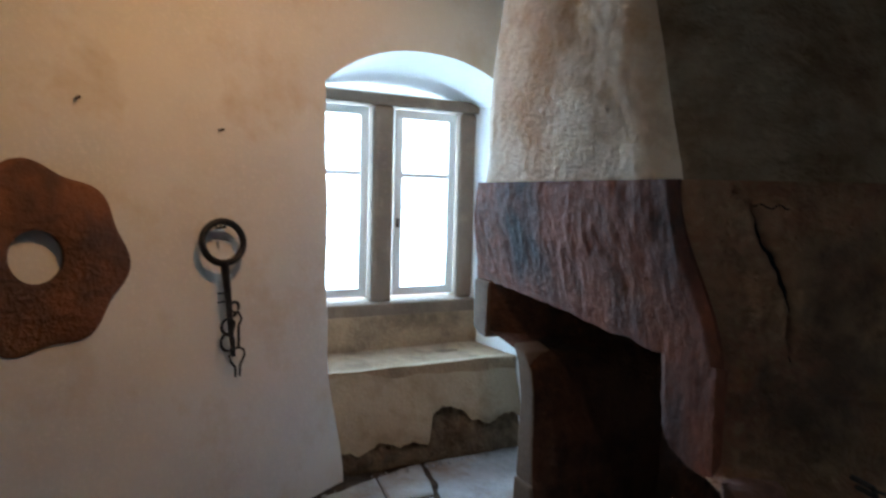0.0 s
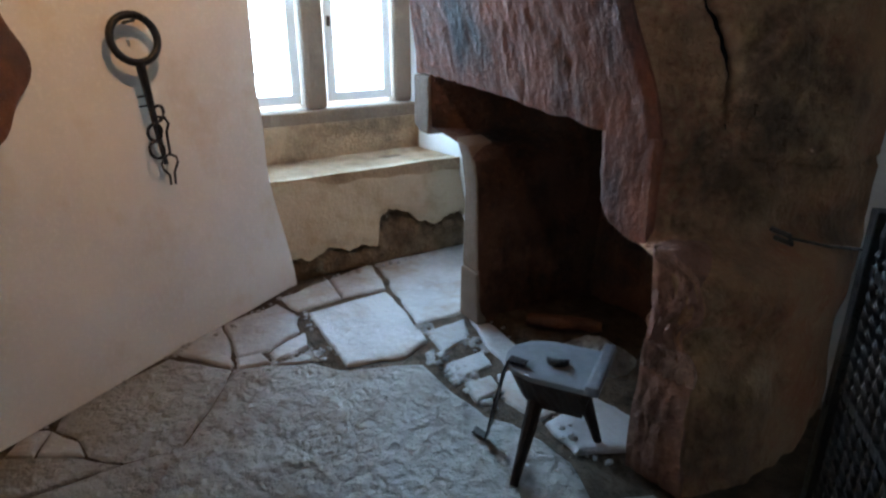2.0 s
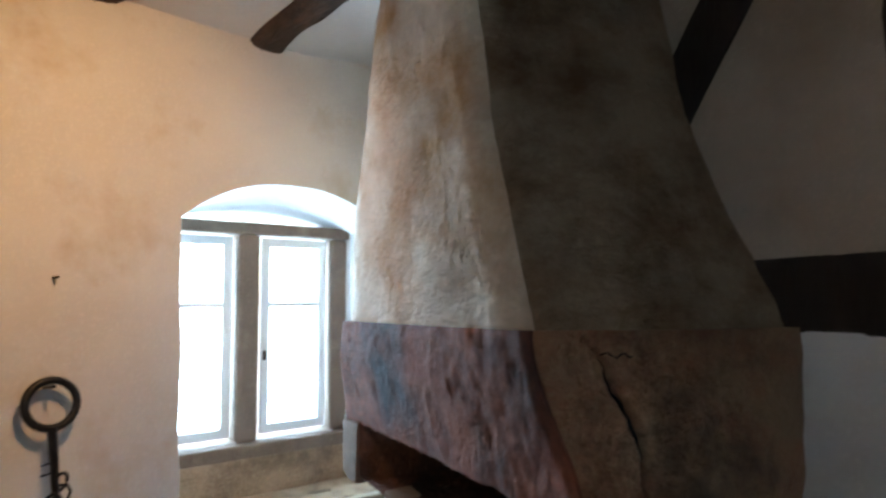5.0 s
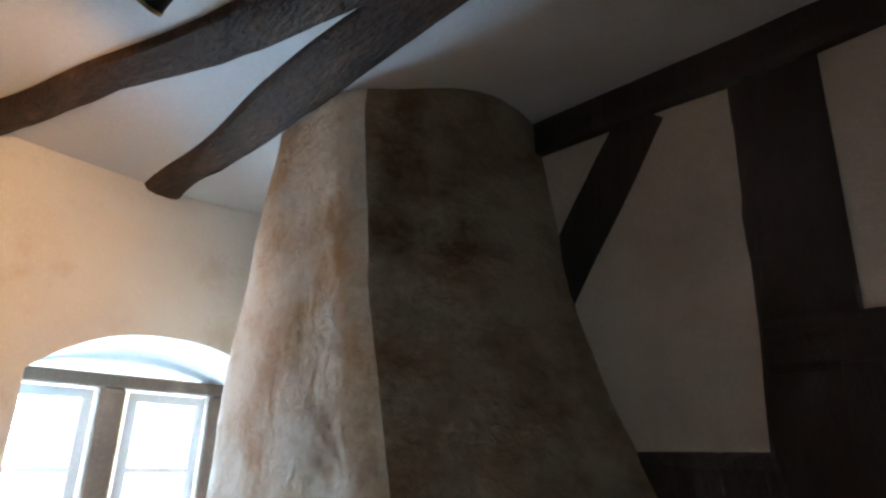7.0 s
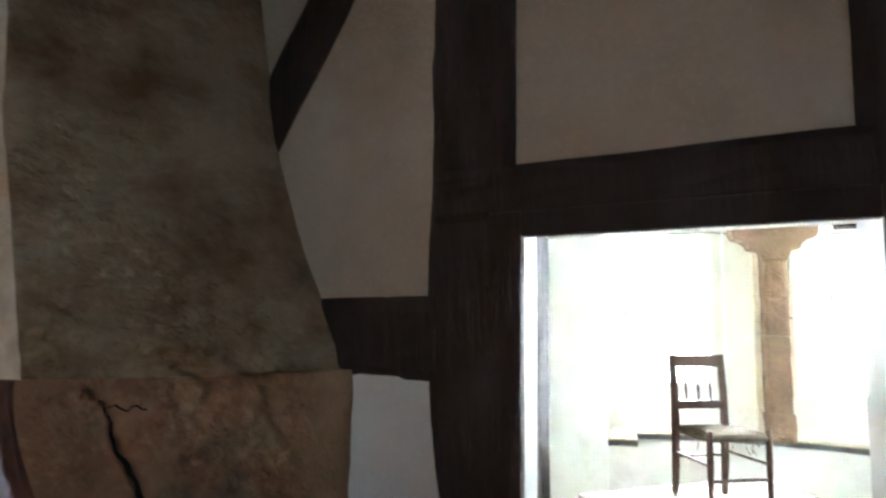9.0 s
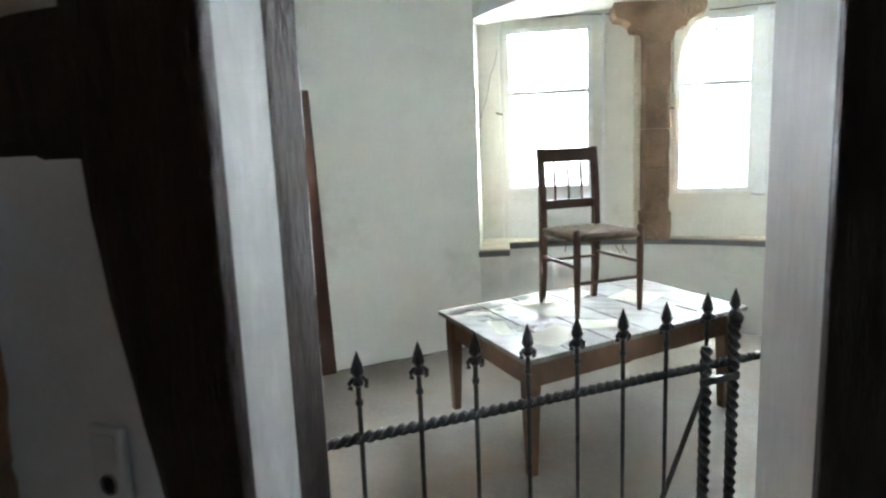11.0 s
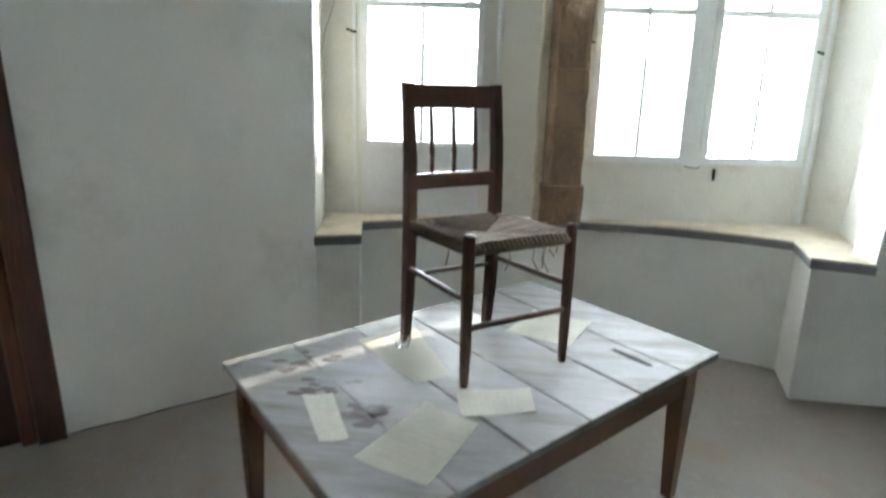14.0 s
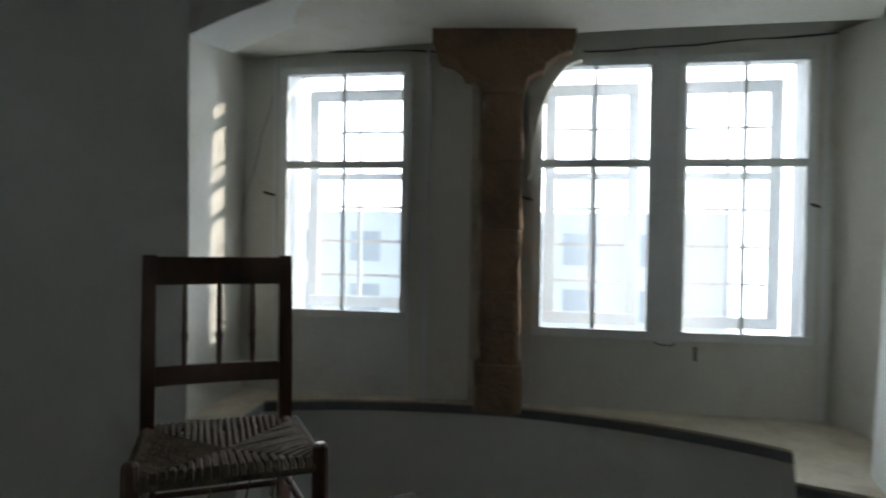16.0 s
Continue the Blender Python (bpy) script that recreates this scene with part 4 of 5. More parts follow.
# ---- room with the bay window ----
WA = math.radians(9.5)
WD = Vector((math.cos(WA), math.sin(WA), 0))
WNv = Vector((-math.sin(WA), math.cos(WA), 0))
WO = Vector((1.963, 7.253, 0))  # a point of the casements' plane
WM = Matrix.Translation(WO) @ pose(0, 0, 0, 0, 0, 9.5)  # x along the windows, y outward

structure(part("floor_room", sheet(lambda u, v: (lerp(-2.2, 6.2, u), lerp(PB - 0.34, 8.4, v), rough3(u * 8, v * 8, 1, 0.003, 2)), 60, 50, (0, 0, -0.2)), SCREED, smooth=True), "worn beige screed floor of the room", "floor")
structure(part("ceiling_room", boxed((-2.2, PB, 3.3), (6.2, 8.6, 3.5)), CEILING), "white plastered room ceiling", "ceiling")

L0, LD = Vector((0.321, 5.598, 0)), Vector((0.7, 0.714, 0)).normalized()
LM = Matrix.Translation(L0) @ pose(0, 0, 0, 0, 0, math.degrees(math.atan2(LD.y, LD.x)))  # x along the wall, +y behind it
SH = Matrix.Identity(4)
SH[0][2] = -0.03
DM = LM @ SH  # the old door leans a little
DW = 1.16  # door frame's outer width
wall_left = thing("wall_door_side", (0.3, 5.6, 0), "pale grey-green plastered wall with a panelled door", "wall", kind="structure")


def lwall(x0, x1, z0, z1, th=0.35):
    n = max(3, int((x1 - x0) * 10))
    return local(sheet(lambda u, v: (lerp(x0, x1, u), rough3(lerp(x0, x1, u), 9, lerp(z0, z1, v), 0.008, 1.8), lerp(z0, z1, v)), n, 14, (0, th, 0)), LM)


part("plaster", lwall(-0.08, 1.235, 0, 3.3), PLASTER_ROOM, wall_left, smooth=True)
part("plaster", lwall(-DW - 0.07, -0.07, 2.01, 3.3), PLASTER_ROOM, wall_left, smooth=True)
part("plaster", lwall(-3.4, -DW - 0.01, 0, 3.3), PLASTER_ROOM, wall_left, smooth=True)
structure(part("wall_far_left", boxed((-2.3, PB, 0), (-2.1, 4.2, 3.3)), PLASTER_ROOM), "plain plastered wall closing the room", "wall")
structure(part("wall_far_right", boxed((5.9, PB, 0), (6.1, 8.6, 3.3)), PLASTER_ROOM), "plain plastered wall closing the room", "wall")
structure(part("wall_room_back", boxed((-2.3, PB - 0.06, 0), (1.86, PB + 0.02, 3.3)), PLASTER_ROOM), "plastered back of the partition", "wall")
structure(part("wall_room_back_right", boxed((2.95, PB - 0.06, 0), (6.1, PB + 0.02, 3.3)), PLASTER_ROOM), "plastered back of the partition", "wall")
structure(part("wall_room_back_over", boxed((1.86, PB - 0.06, 2.08), (2.95, PB + 0.02, 3.3)), PLASTER_ROOM), "plastered back of the partition above the doorway", "wall")

# bay niche: corners at the wall face
NL, NRt = Vector((1.19, 6.475, 0)), Vector((3.99, 6.605, 0))
IL, IR = Vector((1.02, 7.11, 0)), Vector((4.14, 7.36, 0))
WE = Vector((4.02, 7.605, 0))  # where the splayed corner meets the windows
SILL = 0.78
bay = thing("wall_bay", (2.6, 7.0, 0), "whitewashed bay recess with arched head and curved apron wall", "wall", kind="structure")


def p3(p, z):
    return (p.x, p.y, z)


def bay_arch(u):
    return 2.56 + 0.2 * (1 - abs(2 * u - 1) ** 2.3)


def over_bay(u, v):
    p = NL.lerp(NRt, u)
    return (p.x, p.y + rough3(p.x, 0, v, 0.008, 2), lerp(bay_arch(u), 3.3, v))


part("spandrel", sheet(over_bay, 30, 6, (0, 0.3, 0)), PLASTER_ROOM, bay, smooth=True)


def bay_soffit(u, v):
    a, b = NL.lerp(NRt, v), IL.lerp(IR, v)
    p = a.lerp(b, u)
    return (p.x, p.y, lerp(bay_arch(v), 2.63 + 0.03 * math.sin(math.pi * v), smooth01(u)))


part("soffit", sheet(bay_soffit, 12, 30, (0, 0, 0.2)), PLASTER_BAY, bay, smooth=True)


def bay_left(u, v):
    p = NL.lerp(IL, u)
    return (p.x + rough3(u, v, 3, 0.01, 3), p.y, lerp(SILL - 0.06, 2.66, v))


part("reveal", sheet(bay_left, 10, 20, (-0.3, 0.1, 0)), PLASTER_BAY, bay, smooth=True)
part("reveal", sheet(lambda u, v: (NRt.lerp(IR, u).x + 0.07 * v ** 0.7 + rough3(u, v, 6, 0.01, 3), NRt.lerp(IR, u).y, lerp(SILL - 0.06, 2.66, v)), 10, 20, (0.3, 0.1, 0)), PLASTER_BAY, bay, smooth=True)
part("reveal", sheet(lambda u, v: (IR.lerp(WE, u).x + 0.07 * v ** 0.7 * (1 - u) + rough3(u, v, 7, 0.004, 3), IR.lerp(WE, u).y, lerp(SILL - 0.06, 2.66, v)), 6, 20, (0.3, 0.1, 0)), PLASTER_BAY, bay, smooth=True)

# curved apron below the sill, standing back between two piers
KL, KR = Vector((1.40, 6.57, 0)), Vector((3.735, 6.67, 0))
BL, BR = Vector((1.31, 6.89, 0)), Vector((3.795, 7.05, 0))


def apron_pt(u, out=0.0):
    p = BL.lerp(BR, u)
    return Vector((p.x, p.y + 0.32 * math.sin(math.pi * u) ** 0.8 + out, 0))


part("apron", sheet(lambda u, v: p3(apron_pt(u), lerp(0, SILL - 0.05, v)), 30, 8, (0, 0.5, 0)), PLASTER_ROOM, bay, smooth=True)
part("pier", prism([(NL.x - 0.02, NL.y), (KL.x, KL.y), (BL.x, BL.y + 0.02), (BL.x, 7.4), (NL.x - 0.3, 7.3)], 0, SILL - 0.05), PLASTER_ROOM, bay)
part("pier", prism([(KR.x, KR.y), (6.0, 6.72), (6.0, 7.5), (BR.x, 7.5), (BR.x, BR.y + 0.02)], 0, SILL - 0.05, 0.006), PLASTER_ROOM, bay)
wall_right = structure(part("wall_bay_right", sheet(lambda u, v: (lerp(NRt.x + 0.07 * min(1.0, v * 2.57 / 1.94) ** 0.7, 6.0, u), lerp(NRt.y, 6.72, u), lerp(SILL - 0.05, 3.3, v)), 10, 24, (0.004, 0.25, 0)), PLASTER_ROOM), "pale plastered wall beside the bay", "wall")

sill = thing("bay_sill", (2.6, 7.0, SILL), "worn pale window-sill boards with a grey slab edge", "window sill", kind="structure")
outl = [(NL.x - 0.01, NL.y - 0.012), (KL.x + 0.012, KL.y - 0.012), (BL.x + 0.012, BL.y)] + [(apron_pt(i / 16).x, apron_pt(i / 16).y - 0.012) for i in range(1, 16)] + [(BR.x - 0.012, BR.y), (KR.x - 0.012, KR.y - 0.012), (NRt.x + 0.01, NRt.y - 0.012), (IR.x + 0.01, IR.y), (WE.x + 0.02, WE.y + 0.01), (IL.x, IL.y + 0.02)]
part("slab", prism(outl, SILL - 0.05, SILL - 0.006), SLATE, sill, "grey slab edge")
part("board", prism([(x, y + 0.004) for x, y in outl], SILL - 0.006, SILL + 0.006), SILL_TOP, sill, "worn pale boarding")

# timber end and junction box by the doorway head
tim = structure(part("beam_end", boxed((2.84, 4.6, 2.295), (6.15, 4.75, 2.46), 0.012), TIMBER_BEAM), "brown hewn timber that ends near the doorway", "beam")

# ---- windows of the bay ----
windows_bay = thing("window_2", (2.6, 7.35, SILL), "white-painted timber panelling with a single and a double box window", "window", kind="structure")


def wbox(x0, x1, z0, z1, y0, y1, bev=0.004):
    return boxed((x0, y0, z0), (x1, y1, z1), bev, WM)


TOPZ = 2.75
for x0, x1, z0, z1 in ((-1.05, -0.722, SILL, TOPZ), (0.007, 0.668, SILL, TOPZ), (-0.722, 0.007, SILL, 1.205), (-0.722, 0.007, 2.565, TOPZ), (0.668, 2.004, SILL, 1.155), (0.668, 2.004, 2.565, TOPZ), (2.004, 2.2, SILL, TOPZ)):
    part("panel", wbox(x0, x1, z0, z1, 0.0, 0.05, 0.003), WHITE_PAINT if x0 < 0.0 and z0 < 1 and z1 < 1.3 else PLASTER_BAY, windows_bay, "white-painted boarding")
for x in (-0.76, 0.1, 2.055):
    part("trim", wbox(x - 0.012, x + 0.012, SILL, 2.64, -0.012, 0.0), WHITE_PAINT, windows_bay)


part("trim", wbox(0.345, 0.392, SILL, 2.5, -0.07, 0.0, 0.008), SILL_TOP, windows_bay, "yellowed upright batten behind the column")


def light(x0, x1, z0, z1, zt, y, w=0.045, d=0.04, bars=(), thin=0.018):
    """A casement with a transom and upright bars; bars: heights of further thin bars."""
    fr = bmesh.new()
    for a, b in (((x0, z0), (x1, z0 + w)), ((x0, z1 - w), (x1, z1)), ((x0, z0 + w), (x0 + w, z1 - w)), ((x1 - w, z0 + w), (x1, z1 - w))):
        box(fr, (a[0], y, a[1]), (b[0], y + d, b[1]), None, 0.004)
    box(fr, (x0 + w, y + 0.004, zt - 0.02), (x1 - w, y + d - 0.004, zt + 0.02), None, 0.003)
    xm = (x0 + x1) / 2
    for za, zb in ((z0 + w, zt - 0.02), (zt + 0.02, z1 - w)):
        box(fr, (xm - thin / 2, y + 0.006, za), (xm + thin / 2, y + d - 0.006, zb))
    for z in bars:
        for a, b in ((x0 + w, xm - thin / 2), (xm + thin / 2, x1 - w)):
            box(fr, (a, y + 0.008, z - 0.008), (b, y + d - 0.008, z + 0.008))
    bmesh.ops.transform(fr, matrix=WM, verts=fr.verts)
    sash = part("casement", fr, WHITE_PAINT, windows_bay, "white-painted casement")
    for za, zb in ((z0 + w, zt - 0.02), (zt + 0.02, z1 - w)):
        for a, b in ((x0 + w, xm - thin / 2), (xm + thin / 2, x1 - w)):
            pane = part("pane", wbox(a - 0.003, b + 0.003, za - 0.003, zb + 0.003, y + d / 2 - 0.002, y + d / 2 + 0.002, 0), GLASS_VEILED if y < 0 else GLASS, sash)
            pane.visible_shadow = False
    return sash


OUT = 0.27
lights = []
for x0, x1, z0, z1 in ((-0.725, 0.01, 1.2, 2.57), (0.665, 1.28, 1.15, 2.57), (1.365, 2.007, 1.15, 2.57)):
    lights.append(light(x0, x1, z0, z1, 2.035, -0.03))
    light(x0 + 0.05, x1 - 0.05, z0 + 0.03, z1 - 0.06, 2.0, OUT, 0.065, 0.03, (1.42, 1.62, 1.82, 2.26), 0.022)
part("mullion", wbox(1.28, 1.365, 1.13, 2.6, -0.025, 0.05), WHITE_PAINT, windows_bay, "white middle post with hinges")
for z in (1.3, 1.85, 2.35):
    part("hinge", wbox(1.3, 1.315, z - 0.05, z + 0.05, -0.034, -0.026, 0.002), WHITE_PAINT, windows_bay)
for x0, x1 in ((-0.735, 0.03), (0.66, 2.022)):
    part("box_lining", wbox(x0 - 0.03, x0, 1.13, 2.62, 0.05, OUT + 0.06, 0), LINING_SHADE, windows_bay)
    part("box_lining", wbox(x1, x1 + 0.03, 1.13, 2.62, 0.05, OUT + 0.06, 0), LINING_SHADE, windows_bay)
    part("box_lining", wbox(x0, x1, 1.1, 1.14, 0.05, OUT + 0.06, 0), LINING_SHADE, windows_bay)
    part("box_lining", wbox(x0, x1, 2.6, 2.64, 0.05, OUT + 0.06, 0), LINING_SHADE, windows_bay)
for x, z in ((-0.75, 1.87), (2.02, 1.82), (0.655, 1.85)):
    part("latch", local(tube([(x, -0.035, z), (x - 0.012, -0.06, z), (x - 0.05, -0.06, z + 0.012)], 0.007, 7), WM), IRON_RUST, windows_bay, "small dark turn latch")
part("bolt", wbox(1.47, 1.482, 1.05, 1.12, -0.014, 0.0, 0.002), IRON_RUST, windows_bay)
part("wire", local(tube([(1.27, -0.035, 1.14), (1.31, -0.04, 1.128), (1.36, -0.04, 1.126), (1.37, -0.03, 1.135)], 0.003, 6), WM), IRON, windows_bay)
part("haunch", upright([(0.64, 2.6), (0.64, 1.95)] + [(0.66 + 0.24 * (1 - math.cos(a)), 1.98 + 0.56 * math.sin(a)) for a in [math.pi / 2 * i / 10 for i in range(11)]] + [(0.9, 2.6)], -0.1, -0.032, 0.0, WM), PLASTER_BAY, windows_bay, "curved plaster haunch of the old arch")
part("gap", local(tube([(lerp(-1.0, 2.1, i / 24), -0.006, 2.628 + 0.022 * math.sin(i * 0.32) + 0.004 * math.sin(i * 1.9)) for i in range(25)], [0.002 + 0.003 * abs(math.sin(i * 0.9)) for i in range(25)], 5), WM), BLACK, windows_bay, "dark shrinkage gap over the boarding")
part("crack", local(tube([(-0.78 - 0.03 * i + 0.008 * math.sin(i * 2.2), -0.002, 2.42 - 0.11 * i) for i in range(8)], 0.002, 5), WM), SLATE, windows_bay)
structure(part("floor_gap", local(tube([(lerp(-0.02, 1.2, i / 20), -0.004, 0.006 + 0.002 * math.sin(i)) for i in range(21)], [0.002 + 0.002 * abs(math.sin(i * 0.7)) for i in range(21)], 5), LM), BLACK), "dark gap at the foot of the plaster", "gap")
structure(part("outer_wall_room", local(boxed((-3.2, 0.05, 0), (-0.765, 0.45, 3.4)), WM), PLASTER_BAY), "outer wall of the bay", "wall")
structure(part("outer_wall_room_right", local(boxed((2.08, 0.05, 0), (4.2, 0.45, 3.4)), WM), PLASTER_BAY), "outer wall of the bay", "wall")
structure(part("outer_wall_room_pier", local(boxed((0.06, 0.05, 0), (0.63, 0.45, 3.4)), WM), PLASTER_BAY), "outer wall pier of the bay", "wall")
structure(part("outer_wall_room_low", local(boxed((-0.765, 0.05, 0), (2.08, 0.45, 1.1)), WM), PLASTER_BAY), "outer wall below the bay windows", "wall")
structure(part("outer_wall_room_over", local(boxed((-0.765, 0.05, 2.64), (2.08, 0.45, 3.4)), WM), PLASTER_BAY), "outer wall above the bay windows", "wall")

# ---- stone column ----
column = thing("stone_column", (2.48, 7.2, SILL), "rough brown sandstone column with a scrolled capital in the bay", "column")
CM = Matrix.Translation((2.478, 7.24, 0)) @ pose(0, 0, 0, 0, 0, 14)


def column_block(x0, x1, z0, z1, y0, y1, seed):
    bm = bmesh.new()
    nz, nx = 12, 6

    def ring(z):
        pts = []
        w = (x1 - x0)
        per = [(x0, y0), (x1, y0), (x1, y1), (x0, y1)]
        for k in range(4):
            a, b = per[k], per[(k + 1) % 4]
            for i in range(nx):
                t = i / nx
                x, y = lerp(a[0], b[0], t), lerp(a[1], b[1], t)
                j = rough3(x * 3 + seed, y * 3, z * 2, 0.016, 4)
                c = 0.93 if i == 0 else 1.0
                pts.append((((x0 + x1) / 2 + (x - (x0 + x1) / 2) * c) + j, ((y0 + y1) / 2 + (y - (y0 + y1) / 2) * c) + j * 0.7, z))
        return pts

    rs = [[bm.verts.new(p) for p in ring(lerp(z0, z1, i / nz))] for i in range(nz + 1)]
    n = len(rs[0])
    for a, b in zip(rs, rs[1:]):
        for i in range(n):
            bm.faces.new((a[i], a[(i + 1) % n], b[(i + 1) % n], b[i]))
    bm.faces.new(rs[0][::-1])
    bm.faces.new(rs[-1])
    return local(bm, CM)


for i, (z0, z1) in enumerate(((0.78, 1.02), (1.02, 1.38), (1.38, 1.69), (1.69, 2.03), (2.03, 2.36))):
    w = 0.118 if i == 0 else 0.1
    part("drum", column_block(-w, w, z0 + 0.002, z1 - 0.002, -w, w + 0.05, i), COLUMN, column)
prof = [(-0.1, 2.36), (0.1, 2.36), (0.115, 2.4), (0.12, 2.43), (0.17, 2.455), (0.2, 2.46), (0.215, 2.5), (0.26, 2.535), (0.33, 2.555), (0.35, 2.6), (0.35, 2.72), (-0.35, 2.72), (-0.35, 2.6), (-0.33, 2.555), (-0.26, 2.535), (-0.215, 2.5), (-0.2, 2.46), (-0.17, 2.455), (-0.12, 2.43), (-0.115, 2.4)]
part("capital", upright(prof, -0.13, 0.16, 0.008, CM), COLUMN, column, "scrolled sandstone capital")

# ---- panelled door ----
door = thing("door_1", (0.0, 5.2, 0), "closed old brown wooden door with raised panels and iron lock", "door")


def dbox(x0, x1, z0, z1, y0, y1, bev=0.004):
    return boxed((x0, y0, z0), (x1, y1, z1), bev, DM)


part("frame", dbox(-0.11, 0.0, 0, 2.03, -0.035, 0.2, 0.01), DOOR_WOOD, door, "dark door frame")
part("frame", dbox(-DW, -DW + 0.11, 0, 2.03, -0.035, 0.2, 0.01), DOOR_WOOD, door)
part("frame", dbox(-DW + 0.11, -0.11, 1.92, 2.03, -0.035, 0.2, 0.01), DOOR_WOOD, door)
part("inner_frame", dbox(-0.17, -0.11, 0, 1.92, -0.01, 0.16, 0.012), DOOR_RED, door)
part("inner_frame", dbox(-DW + 0.11, -DW + 0.17, 0, 1.92, -0.01, 0.16, 0.012), DOOR_RED, door)
part("inner_frame", dbox(-DW + 0.17, -0.17, 1.86, 1.92, -0.01, 0.16, 0.012), DOOR_RED, door)
leaf = part("leaf", dbox(-DW + 0.17, -0.17, 0.01, 1.86, 0.05, 0.1), DOOR_WOOD, door, "dark brown door leaf")
for x0, x1, z0, z1 in ((-0.33, -0.17, 0.01, 1.86), (-DW + 0.17, -DW + 0.33, 0.01, 1.86), (-DW + 0.33, -0.33, 1.73, 1.86), (-DW + 0.33, -0.33, 0.87, 1.0), (-DW + 0.33, -0.33, 0.01, 0.2)):
    part("stile", dbox(x0, x1, z0, z1, 0.025, 0.05, 0.003), DOOR_WOOD, leaf)
for z0, z1 in ((1.0, 1.73), (0.2, 0.87)):
    a, b = -DW + 0.33, -0.33
    for q in ((a - 0.03, b + 0.03, z0 - 0.012, z0 + 0.022), (a - 0.03, b + 0.03, z1 - 0.022, z1 + 0.012), (a - 0.012, a + 0.022, z0 + 0.022, z1 - 0.022), (b - 0.022, b + 0.012, z0 + 0.022, z1 - 0.022)):
        part("moulding", dbox(*q, 0.002, 0.05, 0.009), DOOR_WORN, leaf, "worn paler moulding")
    part("panel", dbox(a + 0.055, b - 0.055, z0 + 0.055, z1 - 0.055, 0.03, 0.05, 0.014), DOOR_WOOD, leaf, "raised field")
part("lock", dbox(-0.33, -0.16, 0.92, 1.03, -0.02, 0.03, 0.008), IRON, door, "black iron box lock")
part("handle", local(tube([(-0.27, -0.02, 0.97), (-0.27, -0.07, 0.97), (-0.2, -0.075, 0.965)], 0.01, 8), DM), IRON, door)
part("knob", local(lathe([(0.008, 0), (0.012, 0.02), (0.028, 0.03), (0.028, 0.045), (0.01, 0.055)], 14, Matrix.Translation((-0.58, 0.025, 0.93)) @ pose(0, 0, 0, 90)), DM), DOOR_WOOD, door, "wooden knob")
for z in (1.56, 0.45):
    part("hinge", upright([(-DW + 0.1, z - 0.03), (-DW + 0.3, z - 0.05), (-DW + 0.36, z), (-DW + 0.3, z + 0.05), (-DW + 0.1, z + 0.03)], 0.008, 0.025, 0.003, DM), IRON, door, "spear-shaped iron strap hinge")

# ---- pillory of raw pine ----
pil = thing("pillory", (0.3, 4.55, 0), "raw pine pillory with neck and hand holes on a post stand", "pillory")
PM = Matrix.Translation((0.348, 4.635, 0)) @ pose(0, 0, 0, 0, 0, 266)  # x along the board away from its end post
part("foot", local(prism([(-0.06, -0.34), (0.06, -0.34), (0.06, 0.3), (0.03, 0.36), (-0.03, 0.36), (-0.06, 0.3)], 0.0, 0.08, 0.006), PM), PINE_FOOT, pil, "weathered foot beam with cut corners")
part("post", boxed((-0.02, -0.02, 0.08), (0.02, 0.02, 1.25), 0.004, PM), PINE, pil)
part("foot", local(prism([(0.97, -0.34), (1.09, -0.34), (1.09, 0.36), (0.97, 0.36)], 0.0, 0.08, 0.006), PM), PINE, pil)
part("post", boxed((1.01, -0.02, 0.08), (1.05, 0.02, 1.25), 0.004, PM), PINE, pil)
part("stretcher", boxed((0.02, -0.03, 0.1), (1.005, 0.03, 0.2), 0.004, PM), PINE, pil)


def board_with_holes(x0, x1, z0, z1, holes, y0, y1):
    """A board whose edge is cut by half-round holes: x, radius and which edge."""
    top = [(x1, z1)]
    for x, r, e in sorted([h for h in holes if h[2] == "top"], reverse=True):
        top += [(x + r * math.cos(a), z1 - r * math.sin(a)) for a in [math.pi * i / 12 for i in range(13)]]
    top.append((x0, z1))
    bot = [(x0, z0)]
    for x, r, e in sorted([h for h in holes if h[2] == "bottom"]):
        bot += [(x - r * math.cos(a), z0 + r * math.sin(a)) for a in [math.pi * i / 12 for i in range(13)]]
    bot.append((x1, z0))
    return upright(top + bot, y0, y1, 0.0, PM)


part("board", board_with_holes(0.028, 1.0, 0.87, 1.035, ((0.17, 0.052, "top"), (0.5, 0.1, "top"), (0.83, 0.052, "top")), -0.022, 0.022), PINE, pil, "lower pine board with half-round holes")
part("board", board_with_holes(0.028, 1.0, 1.037, 1.2, ((0.17, 0.052, "bottom"), (0.5, 0.1, "bottom"), (0.83, 0.052, "bottom")), -0.022, 0.022), PINE, pil, "upper pine board with half-round holes")
for z in (0.95, 1.08):
    part("bolt", lathe([(0.012, 0), (0.012, 0.008), (0.004, 0.01)], 10, PM @ Matrix.Translation((0.0, 0.02, z)) @ pose(0, 0, 0, -90)), IRON, pil)

